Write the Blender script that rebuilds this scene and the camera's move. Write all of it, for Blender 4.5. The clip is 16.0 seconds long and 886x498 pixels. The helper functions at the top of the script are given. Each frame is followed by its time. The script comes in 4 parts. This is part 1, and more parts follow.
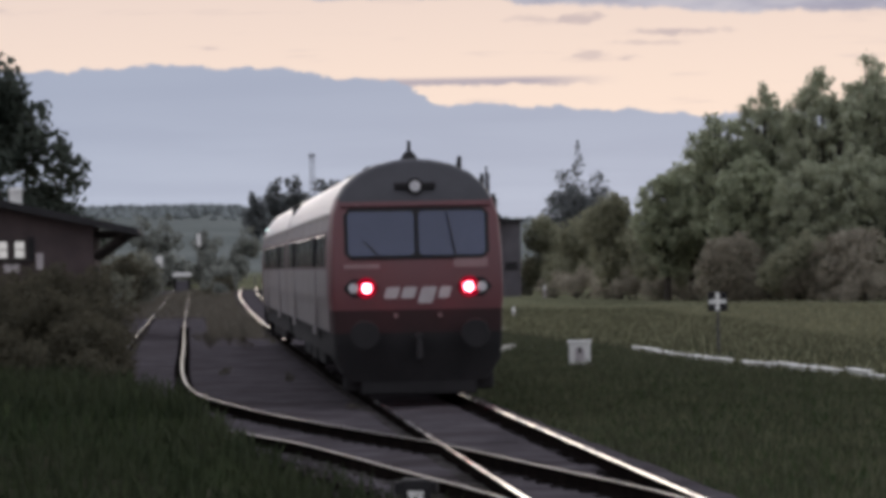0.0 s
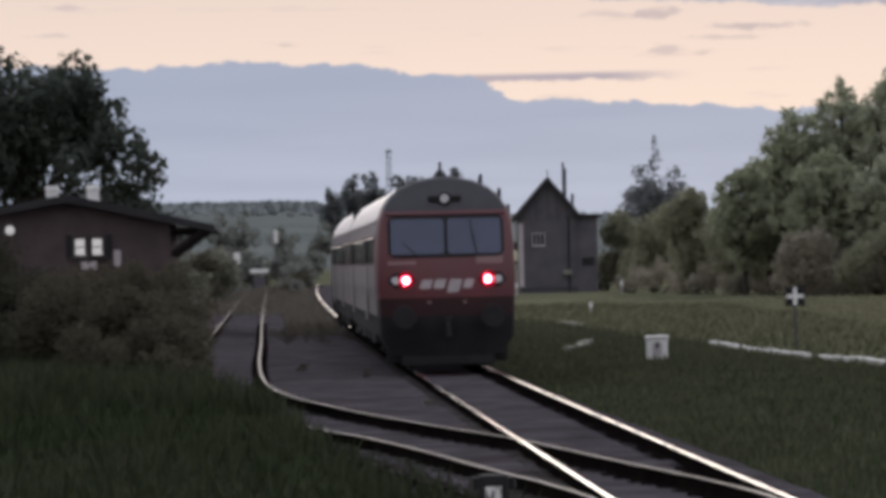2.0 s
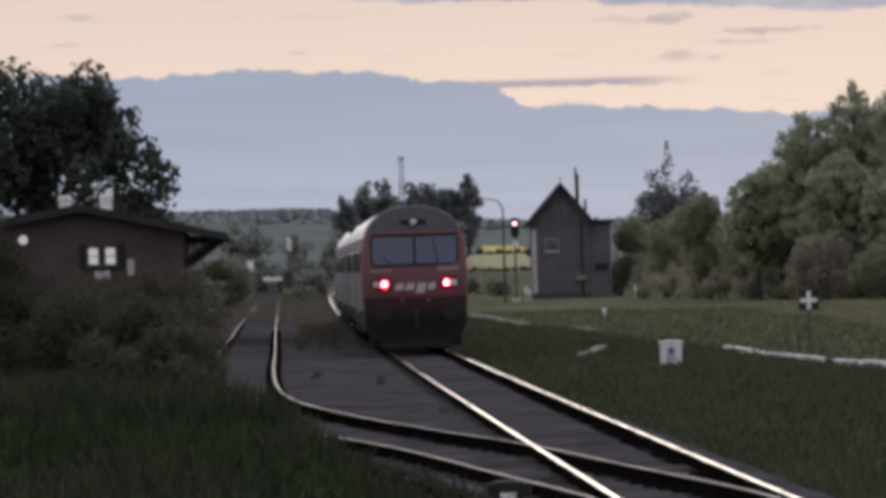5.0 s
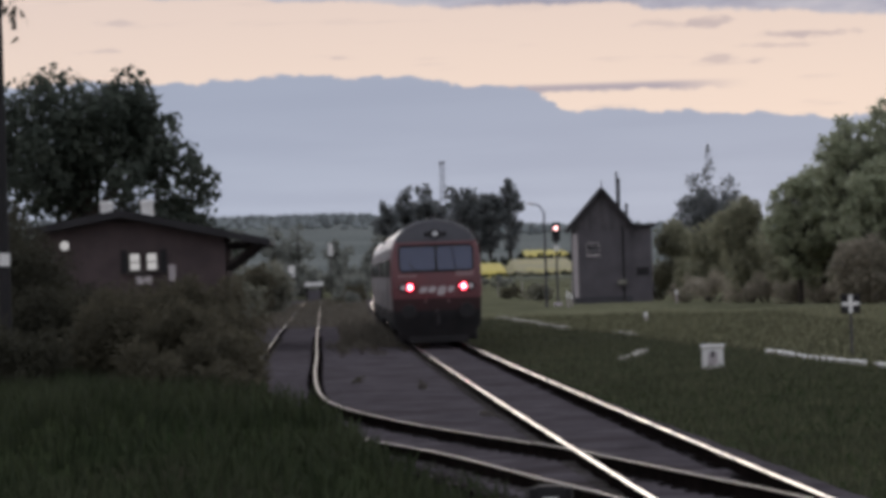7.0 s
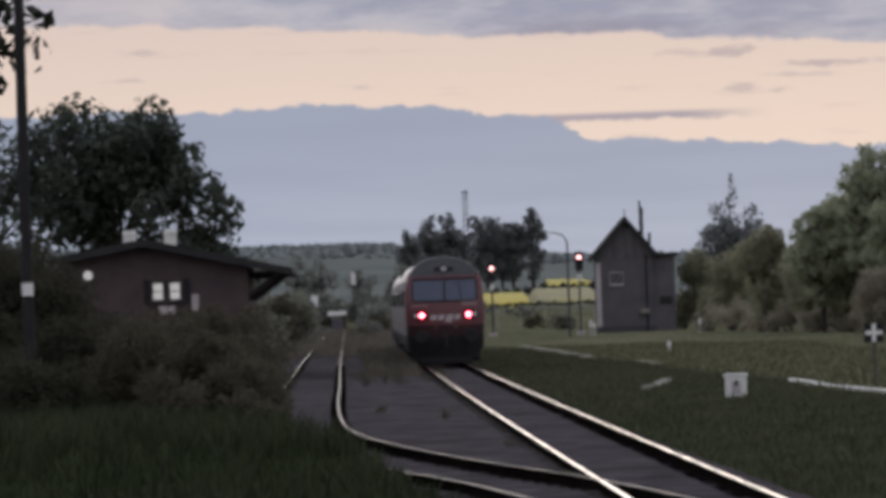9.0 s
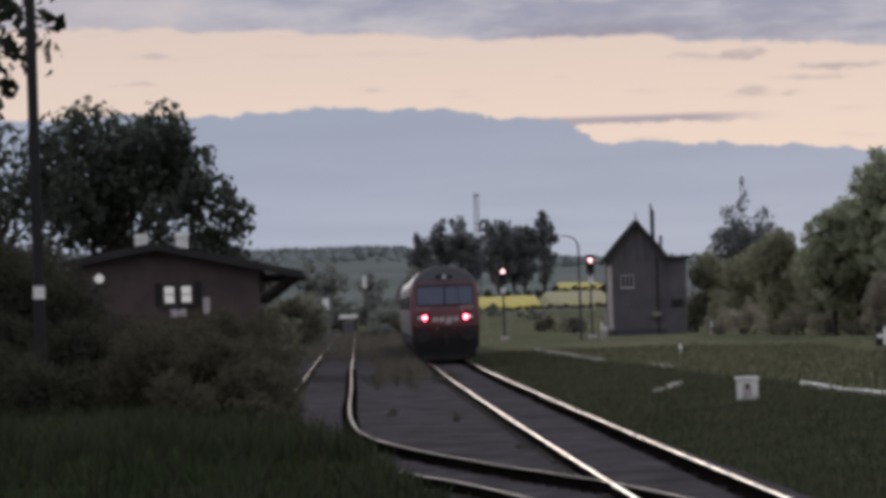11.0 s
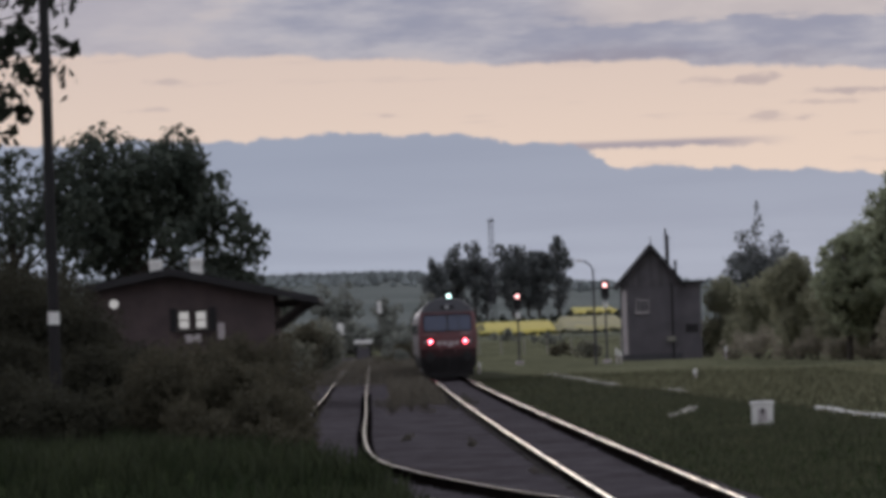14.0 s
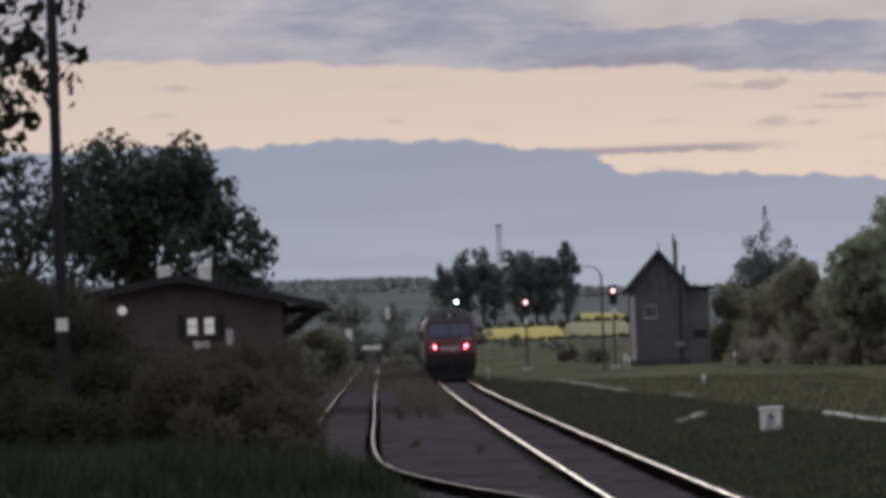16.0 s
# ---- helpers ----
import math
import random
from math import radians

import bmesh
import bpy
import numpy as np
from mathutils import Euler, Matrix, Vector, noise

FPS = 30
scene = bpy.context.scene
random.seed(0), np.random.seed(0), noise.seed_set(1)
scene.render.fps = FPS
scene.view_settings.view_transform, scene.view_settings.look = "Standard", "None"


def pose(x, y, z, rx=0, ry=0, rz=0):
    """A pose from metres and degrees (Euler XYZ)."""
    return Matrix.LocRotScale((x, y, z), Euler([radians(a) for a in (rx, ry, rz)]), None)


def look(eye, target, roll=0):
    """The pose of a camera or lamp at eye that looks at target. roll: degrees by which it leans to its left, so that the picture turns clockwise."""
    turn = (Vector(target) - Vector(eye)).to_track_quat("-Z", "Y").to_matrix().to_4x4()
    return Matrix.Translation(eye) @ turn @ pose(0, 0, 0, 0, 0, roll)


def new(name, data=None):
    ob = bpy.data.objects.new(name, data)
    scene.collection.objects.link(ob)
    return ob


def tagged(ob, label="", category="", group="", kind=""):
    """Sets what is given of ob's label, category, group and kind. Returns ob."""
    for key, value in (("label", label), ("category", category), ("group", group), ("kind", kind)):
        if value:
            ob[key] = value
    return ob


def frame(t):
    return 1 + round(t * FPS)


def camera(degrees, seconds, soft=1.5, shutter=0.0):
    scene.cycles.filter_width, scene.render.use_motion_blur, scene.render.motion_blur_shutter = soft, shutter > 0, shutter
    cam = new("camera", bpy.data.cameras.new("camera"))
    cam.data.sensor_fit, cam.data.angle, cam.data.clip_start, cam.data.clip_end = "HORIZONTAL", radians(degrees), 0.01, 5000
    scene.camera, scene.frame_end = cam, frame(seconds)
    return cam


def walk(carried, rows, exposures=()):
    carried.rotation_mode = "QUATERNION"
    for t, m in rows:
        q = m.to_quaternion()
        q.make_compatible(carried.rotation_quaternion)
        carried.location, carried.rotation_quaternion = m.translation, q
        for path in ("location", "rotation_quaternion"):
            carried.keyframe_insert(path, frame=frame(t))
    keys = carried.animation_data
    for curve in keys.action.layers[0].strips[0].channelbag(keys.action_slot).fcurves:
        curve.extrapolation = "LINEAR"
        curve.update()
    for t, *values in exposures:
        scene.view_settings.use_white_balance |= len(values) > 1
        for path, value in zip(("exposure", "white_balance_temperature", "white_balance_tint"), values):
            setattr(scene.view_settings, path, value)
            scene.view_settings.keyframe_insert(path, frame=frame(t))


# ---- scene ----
cam = camera(12.8, 16.0, soft=4.5)
EYE = (0.0, 0.0, 2.10)
TURNS = [(0, -1.400, 0.229, -1.043), (0.5, -1.156, 0.190, -1.005), (1, -0.791, 0.257, -1.075), (1.5, -0.432, 0.238, -1.138),
         (2, -0.284, 0.189, -1.253), (2.5, -0.253, 0.206, -1.295), (3, -0.228, 0.349, -1.271), (5.5, 0.000, 0.235, -1.800),
         (6, 0.218, 0.184, -1.820), (6.5, 0.432, 0.332, -1.845), (7, 0.500, 0.376, -1.843), (7.5, 0.665, 0.462, -1.762),
         (8, 0.719, 0.492, -1.845), (8.5, 0.790, 0.628, -1.849), (9, 0.820, 0.811, -1.895), (9.5, 0.848, 0.848, -1.888),
         (10, 0.885, 0.900, -1.910), (12.5, 1.114, 0.790, -1.890), (13, 1.145, 0.837, -1.938), (13.5, 1.167, 1.036, -2.000),
         (14, 1.181, 1.232, -1.988), (14.5, 1.221, 1.236, -1.968), (15, 1.241, 1.256, -1.963), (15.5, 1.272, 1.211, -1.966),
         (16, 1.296, 1.321, -2.089)]
walk(cam, [(t, pose(*EYE, 90 + tilt, 0, turn) @ pose(0, 0, 0, 0, 0, lean)) for t, turn, tilt, lean in TURNS],
     [(0, 0.2), (2, 0.2), (3, 0.13), (5.5, 0.1), (8, 0.1), (9, 0.0), (12.5, 0.0), (13.5, -0.04), (14, -0.09), (16, -0.14)])

# ---- sky and light ----
world = bpy.data.worlds.new("dusk")
scene.world = world
world.use_nodes = True


class Nodes:
    """Short spellings for shader nodes."""

    def __init__(self, tree):
        self.t = tree
        tree.nodes.clear()

    def n(self, kind, **ins):
        node = self.t.nodes.new(kind)
        for key, value in ins.items():
            if key == "p_operation":
                node.operation = value
                continue
            if key == "p_interpolation_type":
                node.interpolation_type = value
                continue
            if key == "p_data_type":
                node.data_type = value
                continue
            sock = node.inputs[int(key[1:])] if key[0] == "i" and key[1:].isdigit() else node.inputs[key.replace("_", " ")]
            if isinstance(value, bpy.types.NodeSocket):
                self.t.links.new(value, sock)
            else:
                sock.default_value = value
        return node

    def m(self, op, a, b=0.0, c=0.0):
        return self.n("ShaderNodeMath", p_operation=op, i0=a, i1=b, i2=c).outputs[0]

    def step(self, x, lo, hi, a=0.0, b=1.0):
        return self.n("ShaderNodeMapRange", p_interpolation_type="SMOOTHSTEP", i0=x, i1=lo, i2=hi, i3=a, i4=b).outputs[0]

    def mix(self, f, a, b):
        node = self.n("ShaderNodeMix", p_data_type="RGBA")
        for sock, v in ((node.inputs[0], f), (node.inputs[6], a), (node.inputs[7], b)):
            if isinstance(v, bpy.types.NodeSocket):
                self.t.links.new(v, sock)
            else:
                sock.default_value = v if not isinstance(v, tuple) or len(v) == 4 else (*v, 1)
        return node.outputs[2]

    def vec(self, x, y, z=0.0):
        return self.n("ShaderNodeCombineXYZ", i0=x, i1=y, i2=z).outputs[0]

    def noise(self, v, scale, detail=3.0, rough=0.55):
        return self.n("ShaderNodeTexNoise", Vector=v, Scale=scale, Detail=detail, Roughness=rough).outputs[0]


def srgb(r, g, b):
    return tuple(((c / 255 + 0.055) / 1.055) ** 2.4 if c > 10 else c / 255 / 12.92 for c in (r, g, b))


SUN_AZIMUTH, SUN_HEIGHT = radians(6), radians(4)
w = Nodes(world.node_tree)
way = w.n("ShaderNodeSeparateXYZ", Vector=w.n("ShaderNodeTexCoord").outputs["Generated"])
u = w.m("ARCTAN2", way.outputs[0], way.outputs[1])
flat = w.m("SQRT", w.m("ADD", w.m("MULTIPLY", way.outputs[0], way.outputs[0]), w.m("MULTIPLY", way.outputs[1], way.outputs[1])))
v = w.m("DIVIDE", way.outputs[2], w.m("MAXIMUM", flat, 0.001))
edge_noise = w.noise(w.vec(w.m("MULTIPLY", u, 48.0), 0.3), 1.0, 5.0, 0.6)
ragged = w.m("ADD", u, w.m("MULTIPLY", w.m("SUBTRACT", w.noise(w.vec(w.m("MULTIPLY", u, 90.0), w.m("MULTIPLY", v, 240.0), 6.0), 1.0, 4.0), 0.5), 0.016))
edge_low = w.m("ADD", w.step(u, -0.034, 0.012, 0.0507, 0.0475), w.step(ragged, 0.013, 0.026, 0.0, -0.0072))
edge_low = w.m("ADD", edge_low, w.step(u, 0.03, 0.1, 0.0, -0.0032))
edge = w.m("ADD", edge_low, w.m("MULTIPLY", w.m("SUBTRACT", edge_noise, 0.5), 0.0075))
fuzz = w.m("MULTIPLY", w.m("SUBTRACT", w.noise(w.vec(w.m("MULTIPLY", u, 170.0), w.m("MULTIPLY", v, 260.0)), 1.0, 4.0), 0.5), 0.0035)
over = w.m("SUBTRACT", w.m("ADD", v, fuzz), edge)
bank = w.step(over, -0.0004, 0.0005, 1.0, 0.0)
# a thin streak above the lower bank, and small shreds
wisp = w.noise(w.vec(w.m("MULTIPLY", u, 26.0), w.m("MULTIPLY", v, 330.0), 4.0), 1.0, 4.0)
low_band = w.m("MULTIPLY", w.step(w.m("ADD", v, fuzz), 0.0446, 0.0459), w.step(v, 0.0479, 0.0464))
streak = w.m("MULTIPLY", w.m("MULTIPLY", low_band, w.step(wisp, 0.2, 0.36)), w.m("MULTIPLY", w.step(u, -0.02, 0.0), w.step(u, 0.072, 0.045)))
shreds = w.m("MULTIPLY", w.step(wisp, 0.58, 0.72), 0.3)
torn = w.m("MULTIPLY", w.m("SUBTRACT", w.noise(w.vec(w.m("MULTIPLY", u, 150.0), w.m("MULTIPLY", v, 420.0), 8.0), 1.0, 4.0), 0.5), 2.6)
for u0, v0, long, high, thick in ((0.0487, 0.0617, 0.007, 0.0012, 0.5), (0.0606, 0.0617, 0.0065, 0.0016, 0.8), (0.0615, 0.0527, 0.007, 0.0016, 0.6), (0.0711, 0.0515, 0.004, 0.0012, 0.75), (0.085, 0.0580, 0.014, 0.0011, 0.85),
                                  (0.079, 0.0553, 0.011, 0.0008, 0.5), (-0.0885, 0.0661, 0.008, 0.0009, 0.5), (-0.0937, 0.0591, 0.006, 0.0007, 0.45), (-0.0345, 0.0558, 0.0025, 0.0006, 0.5)):
    du, dv = w.m("DIVIDE", w.m("SUBTRACT", u, u0), long), w.m("DIVIDE", w.m("SUBTRACT", v, v0), high)
    far_off = w.m("SQRT", w.m("ADD", w.m("MULTIPLY", du, du), w.m("MULTIPLY", dv, dv)))
    shreds = w.m("MAXIMUM", shreds, w.m("MULTIPLY", w.step(w.m("ADD", far_off, torn), 0.25, 1.15, 1.0, 0.0), thick))
# the upper deck
deck_line = w.noise(w.vec(w.m("MULTIPLY", u, 30.0), w.m("MULTIPLY", v, 25.0), 5.5), 1.0, 5.0, 0.6)
deck_edge = w.m("ADD", v, w.m("ADD", w.m("MULTIPLY", w.m("SUBTRACT", deck_line, 0.5), 0.0105), w.m("MULTIPLY", fuzz, 0.35)))
deck_low = w.m("SUBTRACT", 0.0678, w.m("MULTIPLY", u, 0.05))
deck_deep = w.m("SUBTRACT", deck_edge, deck_low)
deck = w.step(deck_deep, -0.0005, 0.0011)
deck_gap = w.noise(w.vec(w.m("MULTIPLY", u, 16.0), w.m("MULTIPLY", v, 60.0), 9.0), 1.0, 5.0, 0.6)
high_gap = w.m("MULTIPLY", w.step(deck_gap, 0.52, 0.66), w.step(v, 0.078, 0.095, 0.25, 0.75))
peach = w.mix(w.step(v, 0.03, 0.085), srgb(238, 217, 203), srgb(222, 203, 195))
bank_grain = w.noise(w.vec(w.m("MULTIPLY", u, 14.0), w.m("MULTIPLY", v, 160.0), 2.0), 1.0, 4.0)
bank_colour = w.mix(w.step(v, 0.008, 0.05), srgb(173, 183, 202), srgb(157, 167, 188))
bank_colour = w.mix(w.step(v, 0.016, 0.003, 0.0, 0.6), bank_colour, srgb(196, 204, 216))
bank_colour = w.mix(w.step(bank_grain, 0.35, 0.7, 0.0, 0.35), bank_colour, srgb(150, 160, 182))
deck_detail = w.noise(w.vec(w.m("MULTIPLY", u, 60.0), w.m("MULTIPLY", v, 300.0), 3.0), 1.0, 6.0, 0.65)
deck_colour = w.mix(w.step(w.m("ADD", deck_gap, w.m("MULTIPLY", w.m("SUBTRACT", deck_detail, 0.5), 0.35)), 0.34, 0.62), srgb(154, 158, 179), srgb(188, 187, 198))
sky = w.mix(shreds, peach, srgb(186, 173, 176))
deck_base = w.m("MULTIPLY", w.step(deck_deep, 0.0006, 0.006, 1.0, 0.0), w.step(deck_gap, 0.36, 0.56, 0.75, 0.1))
deck_colour = w.mix(deck_base, deck_colour, srgb(150, 147, 164))
deck_colour = w.mix(w.step(u, -0.05, -0.1, 0.0, 0.6), deck_colour, srgb(196, 189, 196))
sky = w.mix(deck, sky, deck_colour)
rift = w.m("MULTIPLY", w.step(w.m("ADD", v, w.m("MULTIPLY", w.m("SUBTRACT", deck_detail, 0.5), 0.012)), 0.0762, 0.0782), w.step(u, 0.0, 0.03))
sky = w.mix(w.m("MULTIPLY", w.m("MAXIMUM", high_gap, w.m("MULTIPLY", rift, 0.55)), deck), sky, srgb(222, 208, 202))
sky = w.mix(streak, sky, srgb(170, 163, 174))
sky = w.mix(bank, sky, bank_colour)
sky = w.mix(w.step(v, 0.1, 0.45), sky, srgb(224, 228, 240))
nishita = w.n("ShaderNodeTexSky")
nishita.sky_type, nishita.sun_disc, nishita.sun_elevation, nishita.sun_rotation = "NISHITA", False, SUN_HEIGHT, SUN_AZIMUTH
clear = w.n("ShaderNodeBackground", Color=nishita.outputs[0], Strength=0.05)
cloud = w.n("ShaderNodeBackground", Color=sky, Strength=0.97)
both = w.n("ShaderNodeMixShader", i0=0.985, i1=clear.outputs[0], i2=cloud.outputs[0])
w.n("ShaderNodeOutputWorld", Surface=both.outputs[0])

sun = new("sun", bpy.data.lights.new("sun", "SUN"))
sun.data.energy, sun.data.angle, sun.data.color = 0.5, radians(25), (1.0, 0.86, 0.74)
sun.matrix_world = look((80 * math.sin(SUN_AZIMUTH), 80, 12), (0, 0, 0))


# ---- materials ----
def material(name, a, b, scale=2.0, rough=0.85, metal=0.0, bump=0.3, fine=40.0, c=None, island=0.0, spec=0.3):
    """Two tones mixed by coarse and fine noise in object space, with bump; c: a third tone in stains."""
    mat = bpy.data.materials.new(name)
    mat.use_nodes = True
    k = Nodes(mat.node_tree)
    at = k.n("ShaderNodeTexCoord").outputs["Object"]
    coarse, grain = k.noise(at, scale, 4.0), k.noise(at, fine, 3.0)
    f = k.m("ADD", k.m("MULTIPLY", k.step(coarse, 0.3, 0.7), 0.65), k.m("MULTIPLY", k.step(grain, 0.3, 0.7), 0.35))
    colour = k.mix(f, a, b)
    if c:
        colour = k.mix(k.step(k.noise(at, scale * 0.37, 3.0), 0.5, 0.68, 0.0, 0.8), colour, c)
    if island:
        own = k.n("ShaderNodeObjectInfo").outputs["Random"] if island < 0 else k.n("ShaderNodeNewGeometry").outputs["Random Per Island"]
        colour = k.n("ShaderNodeHueSaturation", Value=k.step(own, 0.0, 1.0, 1 - abs(island), 1 + abs(island)), Color=colour).outputs[0]
    relief = k.n("ShaderNodeBump", Strength=bump, Distance=0.02, Height=grain).outputs[0]
    roughness = k.step(coarse, 0.2, 0.8, max(rough - 0.08, 0.02), min(rough + 0.08, 1.0))
    b_ = k.n("ShaderNodeBsdfPrincipled", Base_Color=colour, Roughness=roughness, Metallic=metal, Normal=relief)
    b_.inputs["Specular IOR Level"].default_value = spec
    k.n("ShaderNodeOutputMaterial", Surface=b_.outputs[0])
    return mat


def glow(name, colour, strength):
    mat = bpy.data.materials.new(name)
    mat.use_nodes = True
    k = Nodes(mat.node_tree)
    e = k.n("ShaderNodeEmission", Color=(*colour, 1), Strength=strength)
    k.n("ShaderNodeOutputMaterial", Surface=e.outputs[0])
    return mat


def grass_material():
    """Dark short grass, with a paler dry meadow beyond the bank."""
    mat = bpy.data.materials.new("grass")
    mat.use_nodes = True
    k = Nodes(mat.node_tree)
    at = k.n("ShaderNodeTexCoord").outputs["Object"]
    xyz = k.n("ShaderNodeSeparateXYZ", Vector=at)
    coarse, grain, tuft = k.noise(at, 0.25, 5.0), k.noise(at, 9.0, 3.0), k.noise(at, 1.6, 4.0)
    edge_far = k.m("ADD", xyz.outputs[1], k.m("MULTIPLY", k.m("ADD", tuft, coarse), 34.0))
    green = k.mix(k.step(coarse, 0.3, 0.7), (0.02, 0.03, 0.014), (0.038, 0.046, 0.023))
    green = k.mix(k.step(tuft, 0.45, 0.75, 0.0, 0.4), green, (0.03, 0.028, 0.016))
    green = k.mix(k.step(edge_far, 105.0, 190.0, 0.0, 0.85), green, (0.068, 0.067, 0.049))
    earth = k.m("MULTIPLY", k.step(k.noise(at, 0.16, 4.0), 0.48, 0.66), k.step(k.m("ADD", xyz.outputs[0], k.m("MULTIPLY", xyz.outputs[1], 0.047)), 9.0, 6.0))
    green = k.mix(k.m("MULTIPLY", earth, 0.6), green, (0.045, 0.036, 0.03))
    # the level of the old platform, beyond its edging
    dry = k.mix(k.step(tuft, 0.3, 0.7), (0.135, 0.134, 0.084), (0.2, 0.194, 0.125))
    bands = k.noise(k.vec(k.m("MULTIPLY", xyz.outputs[0], 0.05), k.m("MULTIPLY", xyz.outputs[1], 0.13)), 1.0, 4.0)
    dry = k.mix(k.step(bands, 0.42, 0.6, 0.0, 0.75), dry, (0.082, 0.084, 0.054))
    beyond = k.m("ADD", k.m("SUBTRACT", xyz.outputs[0], 15.93), k.m("MULTIPLY", xyz.outputs[1], 0.0745))
    ragged_edge = k.m("ADD", beyond, k.m("MULTIPLY", k.m("SUBTRACT", coarse, 0.5), 3.0))
    zone = k.m("MULTIPLY", k.step(ragged_edge, -0.5, 0.9), k.step(k.noise(at, 0.11, 4.0), 0.3, 0.55, 0.5, 1.0))
    # the bank's shaded slope is only this darker colour, without relief
    colour = k.mix(zone, green, dry)
    # far ground: distance haze is put into these pale blue-grey tones
    hazed_fields = k.mix(k.step(k.noise(at, 0.006, 3.0), 0.4, 0.6), (0.15, 0.163, 0.158), (0.185, 0.197, 0.19))
    colour = k.mix(k.step(xyz.outputs[1], 480.0, 620.0), colour, hazed_fields)
    colour = k.mix(k.step(grain, 0.3, 0.7, 0.0, 0.35), colour, (0.014, 0.018, 0.009))
    relief = k.n("ShaderNodeBump", Strength=0.7, Distance=0.05, Height=tuft).outputs[0]
    b_ = k.n("ShaderNodeBsdfPrincipled", Base_Color=colour, Roughness=0.95, Normal=relief)
    b_.inputs["Specular IOR Level"].default_value = 0.0
    k.n("ShaderNodeOutputMaterial", Surface=b_.outputs[0])
    return mat


GRASS = grass_material()

GRAVEL = material("gravel", (0.044, 0.0385, 0.043), (0.1, 0.0885, 0.097), 1.3, 0.9, bump=0.9, fine=14.0, c=(0.046, 0.039, 0.041), spec=0.0)
STEEL = material("polished_rail_steel", (0.18, 0.177, 0.18), (0.29, 0.284, 0.285), 1.0, 0.25, metal=1.0, bump=0.03)
WORN = material("worn_rail_steel", (0.06, 0.055, 0.056), (0.17, 0.16, 0.16), 0.8, 0.5, metal=0.4, bump=0.1)
RUST = material("rusty_steel", (0.006, 0.005, 0.005), (0.014, 0.011, 0.01), 3.0, 0.95, metal=0.0, bump=0.3, spec=0.0)
TIMBER = material("tarred_timber", (0.035, 0.03, 0.029), (0.075, 0.065, 0.061), 2.0, 0.9, bump=0.4, island=-0.25)
RED = material("red_paint", (0.092, 0.026, 0.032), (0.122, 0.032, 0.039), 0.8, 0.42, bump=0.03, spec=0.5)
CREAM = material("grey_white_paint", (0.2, 0.178, 0.18), (0.265, 0.24, 0.24), 0.8, 0.4, bump=0.03, spec=0.5)
ROOF_GREY = material("dark_grey_paint", (0.035, 0.035, 0.042), (0.06, 0.058, 0.068), 1.0, 0.5, bump=0.05)
SILVER = material("silver_roof", (0.72, 0.69, 0.67), (0.82, 0.79, 0.76), 0.8, 0.35, bump=0.05, spec=0.5)
BLACK = material("black_underframe", (0.011, 0.0105, 0.012), (0.026, 0.024, 0.026), 2.0, 0.8, bump=0.2)
GLASS_DARK = material("dark_glass", (0.012, 0.012, 0.015), (0.02, 0.02, 0.025), 0.5, 0.12, bump=0.0, spec=0.4)
BRICK = material("brown_brick", (0.055, 0.042, 0.044), (0.093, 0.07, 0.071), 1.5, 0.9, bump=0.5)
ROOFING = material("tarred_roofing", (0.018, 0.017, 0.02), (0.04, 0.038, 0.041), 1.0, 0.9, bump=0.3)
PLASTER = material("grey_render", (0.076, 0.07, 0.08), (0.112, 0.104, 0.117), 0.8, 0.92, bump=0.3, c=(0.064, 0.06, 0.07))
WHITE = material("white_paint", (0.62, 0.61, 0.6), (0.8, 0.79, 0.77), 2.5, 0.7, bump=0.1)


# ---- builders ----
def box(bm, x0, x1, y0, y1, z0, z1, bevel=0.0):
    made = bmesh.ops.create_cube(bm, size=1.0, matrix=Matrix.Translation(((x0 + x1) / 2, (y0 + y1) / 2, (z0 + z1) / 2)) @ Matrix.Diagonal((x1 - x0, y1 - y0, z1 - z0, 1)))
    if bevel:
        edges = list({e for vert in made["verts"] for e in vert.link_edges})
        bmesh.ops.bevel(bm, geom=edges, offset=bevel, segments=2, profile=0.5, affect="EDGES")


def rod(bm, a, b, r0, r1=None, sides=10):
    a, b = Vector(a), Vector(b)
    turn = (b - a).to_track_quat("Z", "Y").to_matrix().to_4x4()
    bmesh.ops.create_cone(bm, cap_ends=True, segments=sides, radius1=r0, radius2=r0 if r1 is None else r1, depth=(b - a).length,
                          matrix=Matrix.Translation((a + b) / 2) @ turn)


def mesh_of(name, bm, mat, smooth=False):
    data = bpy.data.meshes.new(name)
    bm.to_mesh(data)
    bm.free()
    for m in mat if isinstance(mat, (list, tuple)) else [mat]:
        data.materials.append(m)
    if smooth:
        data.shade_smooth()
    return data


def part(name, bm, mat, parent, label="", smooth=False):
    ob = new(name, mesh_of(name, bm, mat, smooth))
    ob.parent = parent
    if label:
        ob["label"] = label
    return ob


def thing(name, label, category, at=None, group="", kind=""):
    ob = new(name)
    ob.empty_display_size = 0.3
    if at is not None:
        ob.matrix_basis = at
    return tagged(ob, label, category, group, kind)


def boxes(*items, bevel=0.0):
    bm = bmesh.new()
    for i in items:
        box(bm, *i, bevel=bevel)
    return bm


def ramp(x, a, b):
    t = min(max((x - a) / (b - a), 0.0), 1.0)
    return t * t * (3 - 2 * t)


# ---- the lie of the land and the tracks' lines ----
def main_x(y):
    return 3.95 - 0.0473 * y + 3.14e-5 * y * y


SIDING = [(26, 2.66), (34.7, 2.2), (40.7, 1.25), (47, 0.19), (51.5, -0.82), (57.8, -2.05), (64.8, -3.1), (72, -3.7), (87, -4.42), (107, -5.2), (130, -6.14), (205, -9.1), (420, -17.5)]


